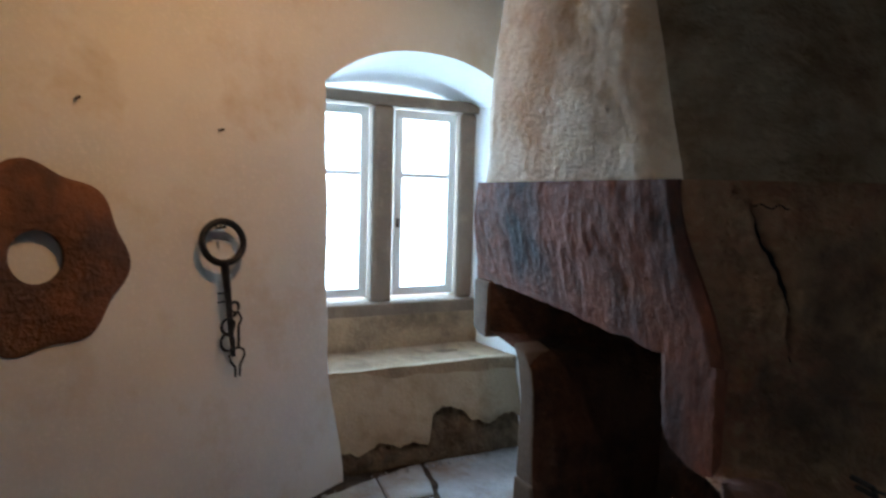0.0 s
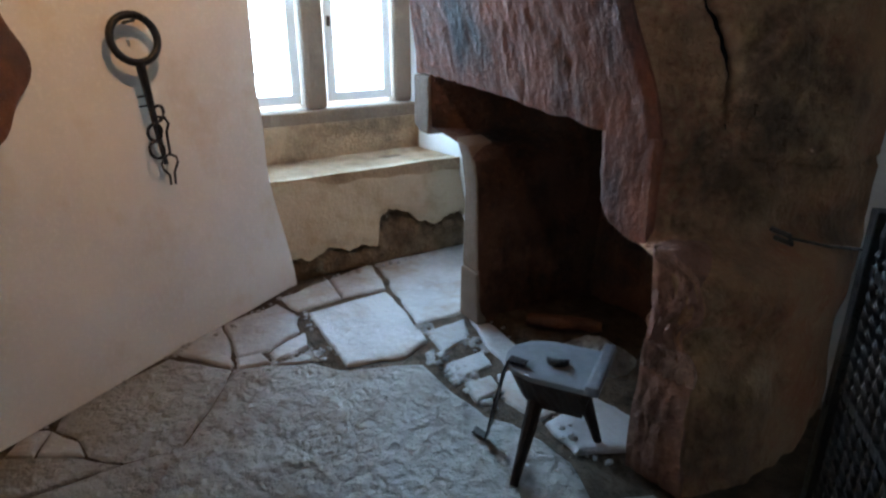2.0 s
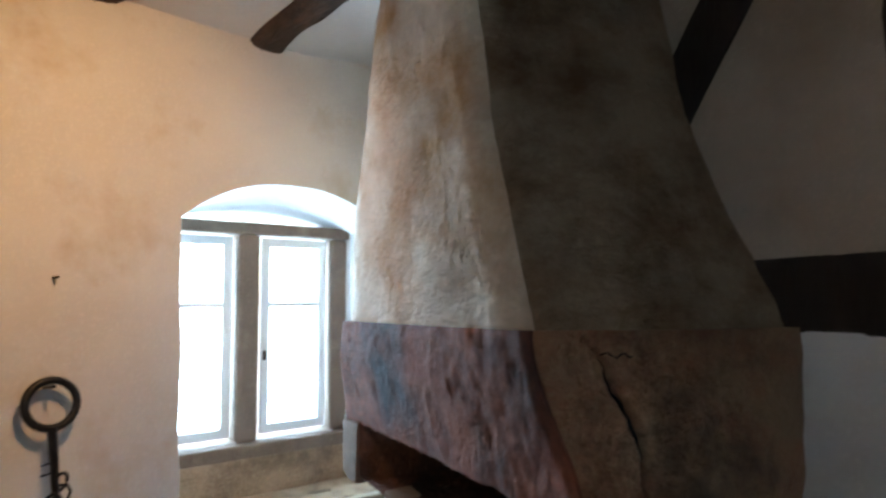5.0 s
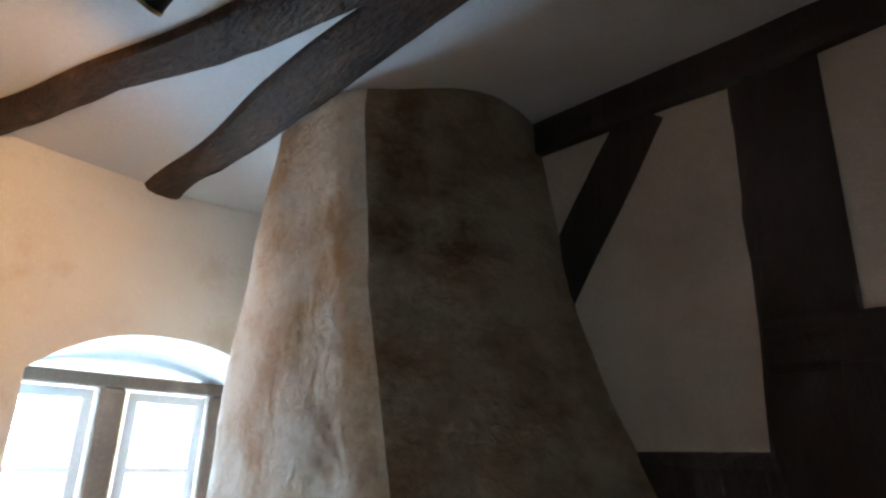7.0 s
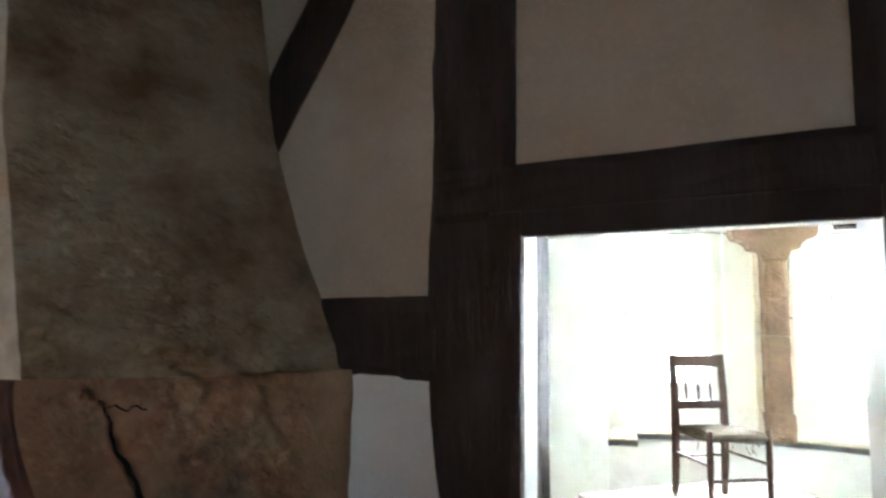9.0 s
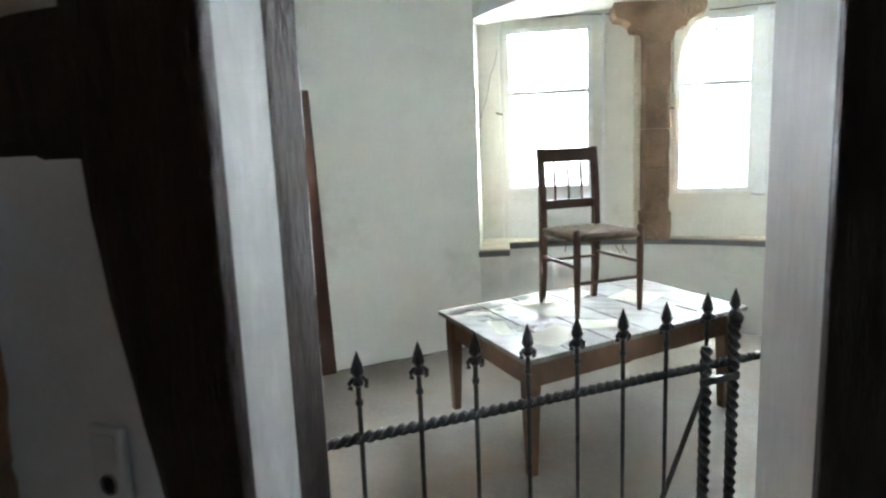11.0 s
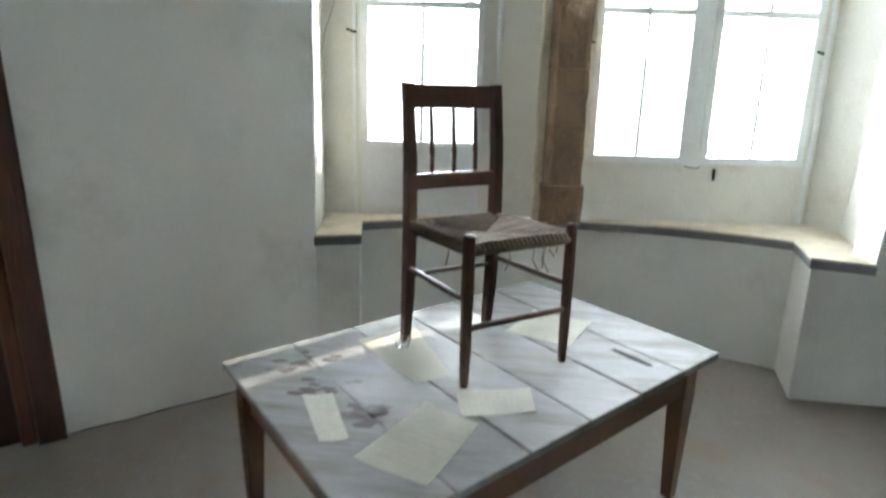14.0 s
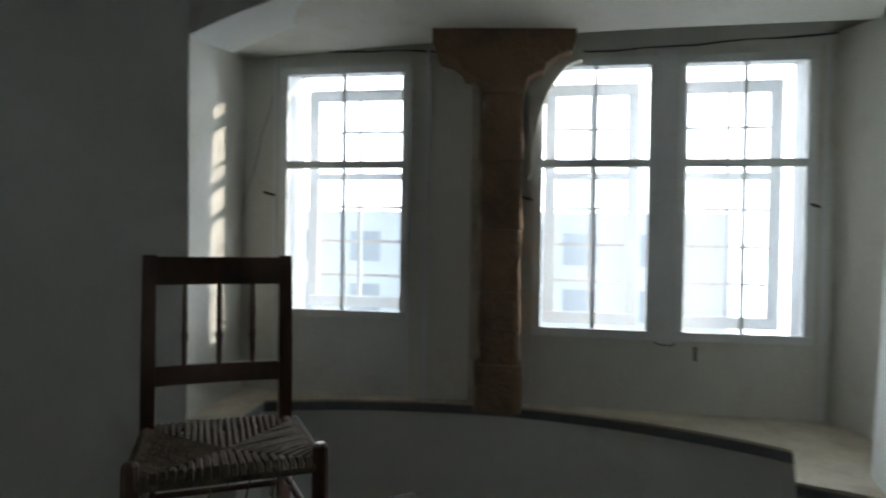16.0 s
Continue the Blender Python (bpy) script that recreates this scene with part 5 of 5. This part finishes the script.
# ---- table ----
TZ = 0.622
TL, TWd = 1.62, 1.06
tx, ty = Vector((math.cos(radians(50.3)), math.sin(radians(50.3)), 0)), Vector((math.cos(radians(133.5)), math.sin(radians(133.5)), 0))
tF = Vector((2.181, 5.462, 0)) - tx * TL / 2 - ty * TWd / 2
TM = Matrix(((tx.x, ty.x, 0, tF.x), (tx.y, ty.y, 0, tF.y), (0, 0, 1, 0), (0, 0, 0, 1)))  # x along the length, y across; slightly out of square
table = thing("table", (2.2, 5.5, 0), "old wooden table with grey plank top and brown tapered legs", "table")
n = 6
for i in range(n):
    x0, x1 = TL * i / n, TL * (i + 1) / n
    part("plank", boxed((x0 + 0.003, 0, TZ - 0.028), (x1 - 0.003, TWd, TZ - 0.001 * (i % 2)), 0.006, TM), TABLE_TOP, table)
for a, b in (((0.07, 0.065), (TL - 0.07, 0.085)), ((0.07, TWd - 0.085), (TL - 0.07, TWd - 0.065)), ((0.065, 0.085), (0.085, TWd - 0.085)), ((TL - 0.085, 0.085), (TL - 0.065, TWd - 0.085))):
    part("apron", boxed((a[0], a[1], TZ - 0.17), (b[0], b[1], TZ - 0.029), 0.003, TM), TABLE_WOOD, table)
for x, y in ((0.075, 0.08), (TL - 0.105, 0.085), (0.075, TWd - 0.075), (TL - 0.1, TWd - 0.085)):
    bm = bmesh.new()
    rr = []
    for z, r in ((0.0, 0.022), (TZ - 0.18, 0.037), (TZ - 0.03, 0.037)):
        rr.append([bm.verts.new((x + sx * r, y + sy * r, z)) for sx, sy in ((-1, -1), (1, -1), (1, 1), (-1, 1))])
    for a, b in zip(rr, rr[1:]):
        for i in range(4):
            bm.faces.new((a[i], a[(i + 1) % 4], b[(i + 1) % 4], b[i]))
    bm.faces.new(rr[0][::-1])
    bm.faces.new(rr[-1])
    part("leg", local(bm, TM), TABLE_WOOD, table)

part("slot", prism([(2.655, 5.632), (2.668, 5.645), (2.74, 5.58), (2.79, 5.52), (2.775, 5.508), (2.72, 5.555)], TZ - 0.002, TZ + 0.0012), BLACK, table, "dark splintered slot")
# added black sheet that paints the shade between the planks
part("tray", boxed((0.02, 0.02, TZ - 0.034), (TL - 0.02, TWd - 0.02, TZ - 0.029), 0, TM), BLACK, table, "black sheet below the planks in place of shade in the seams")
rt = random.Random(3)
for cxs, cys, n in ((1.72, 5.12, 13), (1.87, 4.97, 16), (1.6, 5.3, 7), (1.5, 5.22, 6)):
    for i in range(n):
        sx, sy, r = cxs + rt.uniform(-0.09, 0.09), cys + rt.uniform(-0.07, 0.07), rt.uniform(0.006, 0.019)
        part("stain", prism([(sx + r * (0.7 + 0.5 * rt.random()) * math.cos(a) * 2.0, sy + r * (0.7 + 0.5 * rt.random()) * math.sin(a)) for a in [2 * math.pi * k / 9 for k in range(9)]], TZ - 0.002, TZ + 0.0006), STAIN, table, "dark worn ink stain")

# ---- chair ----
chair = thing("chair", (2.2, 5.5, TZ), "dark wooden spindle-back chair with frayed rush seat, on the table", "chair")
cFL, cFR = Vector((2.148, 5.214, 0)), Vector((2.467, 5.489, 0))
cx = (cFR - cFL)
CW = cx.length
HM = Matrix.Translation((cFL.x, cFL.y, TZ)) @ pose(0, 0, 0, 0, 0, math.degrees(math.atan2(cx.y, cx.x)))  # x across, y to the back
CD, BW = 0.40, 0.035


def cbar(a, b, r, mat=CHAIR_WOOD, name="rung", label=""):
    return part(name, local(tube([a, tuple((p + q) / 2 for p, q in zip(a, b)), b], r, 10), HM), mat, chair, label, smooth=True)


for x in (0.0, CW):
    bm = bmesh.new()
    rr = []
    for z, r in ((0, 0.014), (0.1, 0.0175), (0.32, 0.021), (0.47, 0.02), (0.5, 0.019), (0.508, 0.012)):
        rr.append([bm.verts.new((x + r * math.cos(math.pi / 8 + math.pi / 4 * k), r * math.sin(math.pi / 8 + math.pi / 4 * k), z)) for k in range(8)])
    for a, b in zip(rr, rr[1:]):
        for i in range(8):
            bm.faces.new((a[i], a[(i + 1) % 8], b[(i + 1) % 8], b[i]))
    bm.faces.new(rr[0][::-1])
    bm.faces.new(rr[-1])
    part("front_leg", local(bm, HM), CHAIR_WOOD, chair)
xb0, xb1 = 0.01, CW - 0.035
for x in (xb0, xb1):
    bm = bmesh.new()
    rr = []
    for z, y, w, d in ((0, CD + 0.02, 0.015, 0.015), (0.2, CD + 0.003, 0.018, 0.019), (0.46, CD - 0.005, 0.019, 0.021), (0.7, CD + 0.0, 0.0185, 0.018), (0.955, CD + 0.025, 0.018, 0.014)):
        rr.append([bm.verts.new((x + sx * w, y + sy * d, z)) for sx, sy in ((-1, -1), (1, -1), (1, 1), (-1, 1))])
    for a, b in zip(rr, rr[1:]):
        for i in range(4):
            bm.faces.new((a[i], a[(i + 1) % 4], b[(i + 1) % 4], b[i]))
    bm.faces.new(rr[0][::-1])
    bm.faces.new(rr[-1])
    part("back_post", local(bm, HM), CHAIR_WOOD, chair)


def back_y(z):
    return lerp(CD, CD + 0.025, (z - 0.7) / 0.255) if z > 0.7 else lerp(CD - 0.005, CD, (z - 0.46) / 0.24)


for z0, z1 in ((0.87, 0.95), (0.585, 0.64)):
    part("back_rail", local(sheet(lambda u, v: (lerp(xb0 + 0.016, xb1 - 0.016, u), back_y(lerp(z0, z1, v)) + 0.012 * math.sin(math.pi * u) - 0.009, lerp(z0, z1, v)), 10, 3, (0, 0.018, 0)), HM), CHAIR_WOOD, chair)
for k in (1, 2, 3):
    x = lerp(xb0, xb1, k / 4)
    part("spindle", local(tube([(x, back_y(z) + 0.006, z) for z in (0.635, 0.66, 0.7, 0.72, 0.74, 0.78, 0.84, 0.875)], [0.006, 0.008, 0.0075, 0.0105, 0.0075, 0.0085, 0.0075, 0.006], 8), HM), CHAIR_WOOD, chair, smooth=True)
cbar((0, 0, 0.2), (CW, 0, 0.2), 0.0105)
cbar((xb0, CD, 0.27), (xb1, CD, 0.27), 0.009)
for x0, x1 in ((0, xb0), (CW, xb1)):
    cbar((x0, 0, 0.29), (x1, CD, 0.3), 0.01)
    cbar((x0, 0, 0.455), (x1, CD, 0.462), 0.015, RUSH, "seat_rail")
cbar((0, 0, 0.45), (CW, 0, 0.45), 0.015, RUSH, "seat_rail")
cbar((xb0, CD, 0.462), (xb1, CD, 0.462), 0.013, RUSH, "seat_rail")
rng = random.Random(5)
quarters = (((0.02, 0.0), (CW - 0.02, 0.0), 0), ((CW, 0.03), (CW - 0.01, CD - 0.03), 1), ((CW - 0.03, CD), (0.03, CD), 2), ((0.01, CD - 0.03), (0, 0.03), 3))
for a, b, k in quarters:
    ns = 20
    for i in range(ns):
        t = (i + 0.5) / ns
        px, py = lerp(a[0], b[0], t), lerp(a[1], b[1], t)
        reach = (min(t, 1 - t) * 2) * (CD / 2 if k in (0, 2) else CW / 2) * 0.96 + 0.012
        ddx, ddy = ((0, 1), (-1, 0), (0, -1), (1, 0))[k]
        sag = 0.012 * min(t, 1 - t) * 2
        j1, j2 = rng.uniform(-0.003, 0.003), rng.uniform(-0.004, 0.004)
        part("rush_strand", local(tube([(px - ddx * 0.015, py - ddy * 0.015, 0.452), (px, py, 0.4715), (px + ddx * reach * 0.4 + j1 * ddy, py + ddy * reach * 0.4 + j1 * ddx, 0.467 - sag * 0.6 + j2 * 0.5), (px + ddx * reach, py + ddy * reach, 0.456 - sag)], 0.0092, 5), HM), RUSH, chair)
part("seat_bottom", boxed((0.01, 0.01, 0.43), (CW - 0.01, CD - 0.01, 0.446), 0.004, HM), RUSH, chair)
for i in range(9):
    x, y = rng.uniform(0.05, CW - 0.05), rng.choice((0.0, 0.02, CD * 0.5))
    l = rng.uniform(0.03, 0.11)
    part("loose_strand", local(tube([(x, y, 0.445), (x + rng.uniform(-0.02, 0.02), y - 0.012, 0.445 - l * 0.5), (x + rng.uniform(-0.03, 0.03), y - rng.uniform(0, 0.02), 0.445 - l)], 0.0025, 5), HM), RUSH, chair)

# ---- papers and glass on the table ----


def sheet_paper(pts, seed, lines=9):
    """A slightly curled sheet with four corners in the world."""
    a, b, c, d = [Vector((*p, 0)) for p in pts]
    ob_e = thing("paper_sheet", (*((a + b + c + d) / 4).xy, TZ), "yellowed written paper sheet lying on the table", "paper", "papers on the table")

    def f(u, v):
        p = a.lerp(b, u).lerp(d.lerp(c, u), v)
        return (p.x, p.y, TZ + 0.0012 + 0.0004 * seed + 0.004 * (abs(2 * u - 1) ** 4) * abs(2 * v - 1) ** 2 + rough3(p.x + seed, p.y, 0, 0.0015, 8))

    part("page", sheet(f, 10, 10, (0, 0, -0.0008)), PAPER, ob_e, smooth=True)
    for i in range(lines):
        v0 = 0.14 + 0.72 * i / lines
        part("writing_line", sheet(lambda u, v: (lambda q: (q[0], q[1], q[2] + 0.0008))(f(lerp(0.12, 0.88 - 0.1 * ((i * 7) % 3), u), v0 + 0.012 * v)), 8, 1), INK, ob_e)


sheet_paper(((1.662, 5.048), (1.807, 4.803), (1.881, 4.833), (1.752, 5.075)), 1, 4)
sheet_paper(((1.917, 4.75), (2.127, 4.667), (2.22, 4.983), (2.045, 5.081)), 2)
sheet_paper(((2.126, 5.175), (2.167, 5.012), (2.382, 5.09), (2.361, 5.24)), 3)
sheet_paper(((1.71, 5.5), (1.99, 5.2), (2.097, 5.275), (1.87, 5.73)), 4)
sheet_paper(((2.25, 5.72), (2.5, 5.62), (2.6, 5.9), (2.36, 6.0)), 5)
tum = thing("drinking_glass", (1.8, 5.4, TZ), "small clear glass standing beside a chair leg on the table", "glass")
bl = HM @ Vector((xb0, CD + 0.03, 0))
part("cup", lathe([(0.024, TZ + 0.001), (0.029, TZ + 0.05), (0.026, TZ + 0.05), (0.021, TZ + 0.008)], 20, Matrix.Translation((bl.x + 0.01, bl.y - 0.075, 0))), TUMBLER, tum, smooth=True)

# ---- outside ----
# self-lit sheet in place of the bright sky; it also lights the room
BACK_R = glow_material("glowing_daylight_backdrop", (0.9, 0.95, 1.0), 17.0)
bd = structure(part("backdrop", local(boxed((-7, 9.0, -3), (9, 9.1, 9)), WM), BACK_R), "glowing white backdrop standing in for outdoor daylight", "backdrop")
# house wall and panes emit pale blue: overexposed daylight put into the material
HOUSE_GLOW, HOUSE_PANE_GLOW = glow_material("glowing_house_wall", (0.74, 0.88, 1.0), 1.25), glow_material("glowing_house_window", (0.62, 0.8, 0.95), 0.8)
house = thing("backdrop_house", (0, 15, -3), "pale house front outside the windows, its daylight painted as glow", "house", kind="structure")
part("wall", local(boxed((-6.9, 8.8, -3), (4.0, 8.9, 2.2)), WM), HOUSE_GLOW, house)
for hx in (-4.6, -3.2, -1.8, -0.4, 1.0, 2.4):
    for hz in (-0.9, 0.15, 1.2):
        part("window", local(boxed((hx, 8.78, hz), (hx + 0.62, 8.8, hz + 0.6)), WM), HOUSE_PANE_GLOW, house)
structure(part("ground", boxed((-400, -400, -4.1), (400, 400, -4.0)), SCREED), "ground outside, far below the windows", "ground")

# ---- flagstones, last ----
rs = random.Random(11)


def flag(pts, z=0.0, mat=None):
    cxm = sum(p[0] for p in pts) / len(pts)
    cym = sum(p[1] for p in pts) / len(pts)
    bm = bmesh.new()
    n = len(pts)
    rows = []
    size = sum(math.hypot(x - cxm, y - cym) for x, y in pts) / n
    for k, zz in ((1.0, -0.05), (1.0, z - 0.016), (1 - 0.005 / size, z - 0.007), (1 - 0.016 / size, z - 0.001), (1 - 0.035 / size, z)):
        rows.append([bm.verts.new((cxm + (x - cxm) * k, cym + (y - cym) * k, zz)) for x, y in pts])
    for a, b in zip(rows, rows[1:]):
        for i in range(n):
            bm.faces.new((a[i], a[(i + 1) % n], b[(i + 1) % n], b[i]))
    bm.faces.new(rows[-1])
    return part("flagstone", bm, mat or FLAG, floor_hall)


def clip_half(poly, px, py, nx, ny):
    """The part of a convex outline on the near side of a line."""
    out = []
    m = len(poly)
    for i in range(m):
        a, b = poly[i], poly[(i + 1) % m]
        da = (a[0] - px) * nx + (a[1] - py) * ny
        db = (b[0] - px) * nx + (b[1] - py) * ny
        if da <= 0:
            out.append(a)
        if da * db < 0:
            t = da / (da - db)
            out.append((a[0] + (b[0] - a[0]) * t, a[1] + (b[1] - a[1]) * t))
    return out


def worn(pts, step=0.05, amp=0.014):
    """An outline with its straight edges broken up."""
    out = []
    for k in range(len(pts)):
        a, b = pts[k], pts[(k + 1) % len(pts)]
        m = max(1, min(30, int(math.hypot(b[0] - a[0], b[1] - a[1]) / step)))
        for i in range(m):
            x, y = lerp(a[0], b[0], i / m), lerp(a[1], b[1], i / m)
            out.append((x + rough3(x, y, 1, amp, 7) + rough3(x, y, 4, 0.006, 25), y + rough3(x, y, 8, amp, 7) + rough3(x, y, 12, 0.006, 25)))
    return out


# the great slab, then the stones between them and the window, wall and hearth
flag(worn([(-0.13, 0.72), (0.0, 1.02), (0.12, 1.1), (0.27, 1.43), (0.5, 1.42), (0.72, 1.44), (0.8, 1.5), (0.95, 1.53), (1.09, 1.53), (1.24, 1.47), (1.58, 1.34), (1.58, -0.44), (0.3, -0.44), (0.29, 0.24), (0.29, 0.43), (0.06, 0.61)]), 0.0, SLAB)
flag(worn([(1.27, 1.52), (1.34, 1.66), (1.58, 1.66), (1.58, 1.38), (1.4, 1.43)]), -0.006, SLAB)
flag(worn([(0.02, -0.12), (0.17, 0.132), (0.284, 0.238), (0.285, -0.44), (0.1, -0.44)]), -0.004, SLAB)
flag(worn([(-0.38, 0.5), (-0.134, 0.717), (0.057, 0.608), (0.286, 0.429), (0.285, 0.245), (0.17, 0.14), (0.03, 0.11), (-0.07, 0.05), (-0.2, 0.1)]), -0.004, SLAB)
for corners in (
    ((-0.06, 0.04), (0.07, 0.115), (0.16, 0.13), (0.08, 0.0)),
    ((0.02, -0.1), (0.07, -0.02), (-0.07, 0.03), (-0.1, -0.05)),
    ((-0.42, 0.53), (-0.56, 0.78), (-0.37, 0.75), (-0.19, 0.73), (-0.15, 0.715)),
    ((-0.58, 0.8), (-0.66, 1.09), (-0.47, 1.12), (-0.32, 1.07), (-0.21, 0.9), (-0.235, 0.77), (-0.35, 0.77)),
    ((-0.22, 0.76), (-0.21, 0.86), (-0.1, 0.87), (-0.12, 0.74)),
    ((-0.19, 0.91), (-0.29, 1.09), (-0.15, 1.06), (-0.1, 0.89)),
    ((-0.07, 0.88), (-0.1, 1.06), (-0.02, 1.04)),
    ((-0.72, 1.13), (-0.82, 1.44), (-0.55, 1.39), (-0.52, 1.15)),
    ((-0.82, 1.46), (-0.9, 1.74), (-0.54, 1.66), (-0.555, 1.41)),
    ((-0.46, 1.19), (-0.49, 1.64), (-0.2, 1.6), (0.1, 1.54), (0.17, 1.39), (0.09, 1.15), (-0.12, 1.16)),
    ((-0.55, 1.7), (-0.9, 1.78), (-0.9, 2.45), (-0.1, 2.45), (-0.06, 1.9), (-0.09, 1.61), (-0.3, 1.65)),
    ((0.02, 1.59), (0.0, 1.82), (0.19, 1.71), (0.22, 1.56)),
    ((0.32, 1.52), (0.31, 1.72), (0.43, 1.68), (0.45, 1.48)),
    ((0.49, 1.5), (0.5, 1.62), (0.61, 1.59), (0.62, 1.46)),
    ((-0.05, 1.87), (0.13, 1.9), (0.46, 1.86), (0.46, 1.73), (0.25, 1.76)),
    ((0.5, 1.66), (0.5, 1.86), (0.82, 1.88), (0.84, 1.6), (0.68, 1.56)),
    ((0.88, 1.6), (0.86, 1.88), (1.1, 1.9), (1.14, 1.74), (1.06, 1.58)),
):
    mx, my = sum(p[0] for p in corners) / len(corners), sum(p[1] for p in corners) / len(corners)
    grown = [(x + 0.009 * (x - mx) / math.hypot(x - mx, y - my), y + 0.009 * (y - my) / math.hypot(x - mx, y - my)) for x, y in corners]
    flag(worn(grown, 0.035, 0.016), rs.uniform(-0.007, 0.005))

# rubble and crumbs in the gaps, at the pier's foot and along the wall


def pebble_mesh(seed):
    bm = bmesh.new()
    bmesh.ops.create_icosphere(bm, subdivisions=1, radius=1.0)
    for v in bm.verts:
        v.co *= 0.75 + 0.5 * (0.5 + 0.5 * noise.noise(v.co * 1.7 + Vector((seed * 3.1, 0, 0))))
        v.co.z *= 0.6
    me = bpy.data.meshes.new("rubble_stone")
    bm.to_mesh(me)
    bm.free()
    me.materials.append(FLAG)
    return me


pebbles = [pebble_mesh(i) for i in range(5)]


def strew(count, a, b, spread, lo, hi, lift=0.0):
    """Small stones strewn along a line."""
    for i in range(count):
        t = rs.random()
        ob = new("rubble_stone", pebbles[rs.randrange(5)])
        r = lo + (hi - lo) * rs.random() ** 2
        ob.parent = floor_hall
        ob.matrix_parent_inverse = floor_hall.matrix_basis.inverted()
        ob.matrix_basis = Matrix.Translation((lerp(a[0], b[0], t) + rs.uniform(-spread, spread), lerp(a[1], b[1], t) + rs.uniform(-spread, spread), -0.002 - 0.62 * r + lift * r)) @ pose(0, 0, 0, rs.uniform(-25, 25), rs.uniform(-25, 25), rs.uniform(0, 360)) @ Matrix.Scale(r, 4)


strew(80, (-0.04, 1.58), (0.3, 1.76), 0.05, 0.008, 0.03)
strew(80, (0.24, 1.52), (0.66, 1.54), 0.06, 0.008, 0.035)
strew(50, (-0.14, 0.92), (-0.04, 1.12), 0.05, 0.008, 0.028)
strew(16, (-0.5, 1.14), (-0.3, 1.16), 0.03, 0.006, 0.016)
strew(20, (0.95, 1.62), (1.2, 1.6), 0.05, 0.006, 0.022, 1.0)
strew(46, (-0.02, -0.14), (-0.72, 1.16), 0.025, 0.005, 0.018, 1.0)
strew(26, (-0.82, 1.25), (-0.84, 2.2), 0.02, 0.006, 0.02, 1.0)
strew(18, (0.1, 1.92), (1.0, 1.98), 0.06, 0.008, 0.03, 1.0)

# the rest of the floor: great slabs to the door and behind
seeds = ((1.95, 0.35, 0.62), (2.3, 1.4, 0.5), (3.1, 0.6, 0.6), (3.2, 1.9, 0.6), (2.1, 2.35, 0.4), (4.0, 1.2, 0.5), (3.3, -1.4, 0.9), (3.6, -2.6, 0.7), (1.85, -0.6, 0.4),
         (0.45, -0.75, 0.7), (1.1, -1.1, 0.6), (0.5, -2.2, 0.8), (1.2, -2.5, 0.6))
for i, (x, y, r) in enumerate(seeds):
    near = x > 1.6
    poly = [(x - 1.5, y - 1.5), (x + 1.5, y - 1.5), (x + 1.5, y + 1.5), (x - 1.5, y + 1.5)]
    poly = clip_half(poly, 1.6, 0, -1, 0) if near else clip_half(clip_half(poly, 1.58, 0, 1, 0), 0, -0.46, 0, 1)
    for j, (a, b, q) in enumerate(seeds):
        if i != j and (a > 1.6) == near:
            L = math.hypot(a - x, b - y)
            k = (L * L + r * r - q * q) / (2 * L) - 0.006
            poly = clip_half(poly, x + (a - x) / L * k, y + (b - y) / L * k, (a - x) / L, (b - y) / L)
    if len(poly) > 2:
        flag(worn(poly, 0.08, 0.01), rs.uniform(-0.006, 0.002), SLAB)
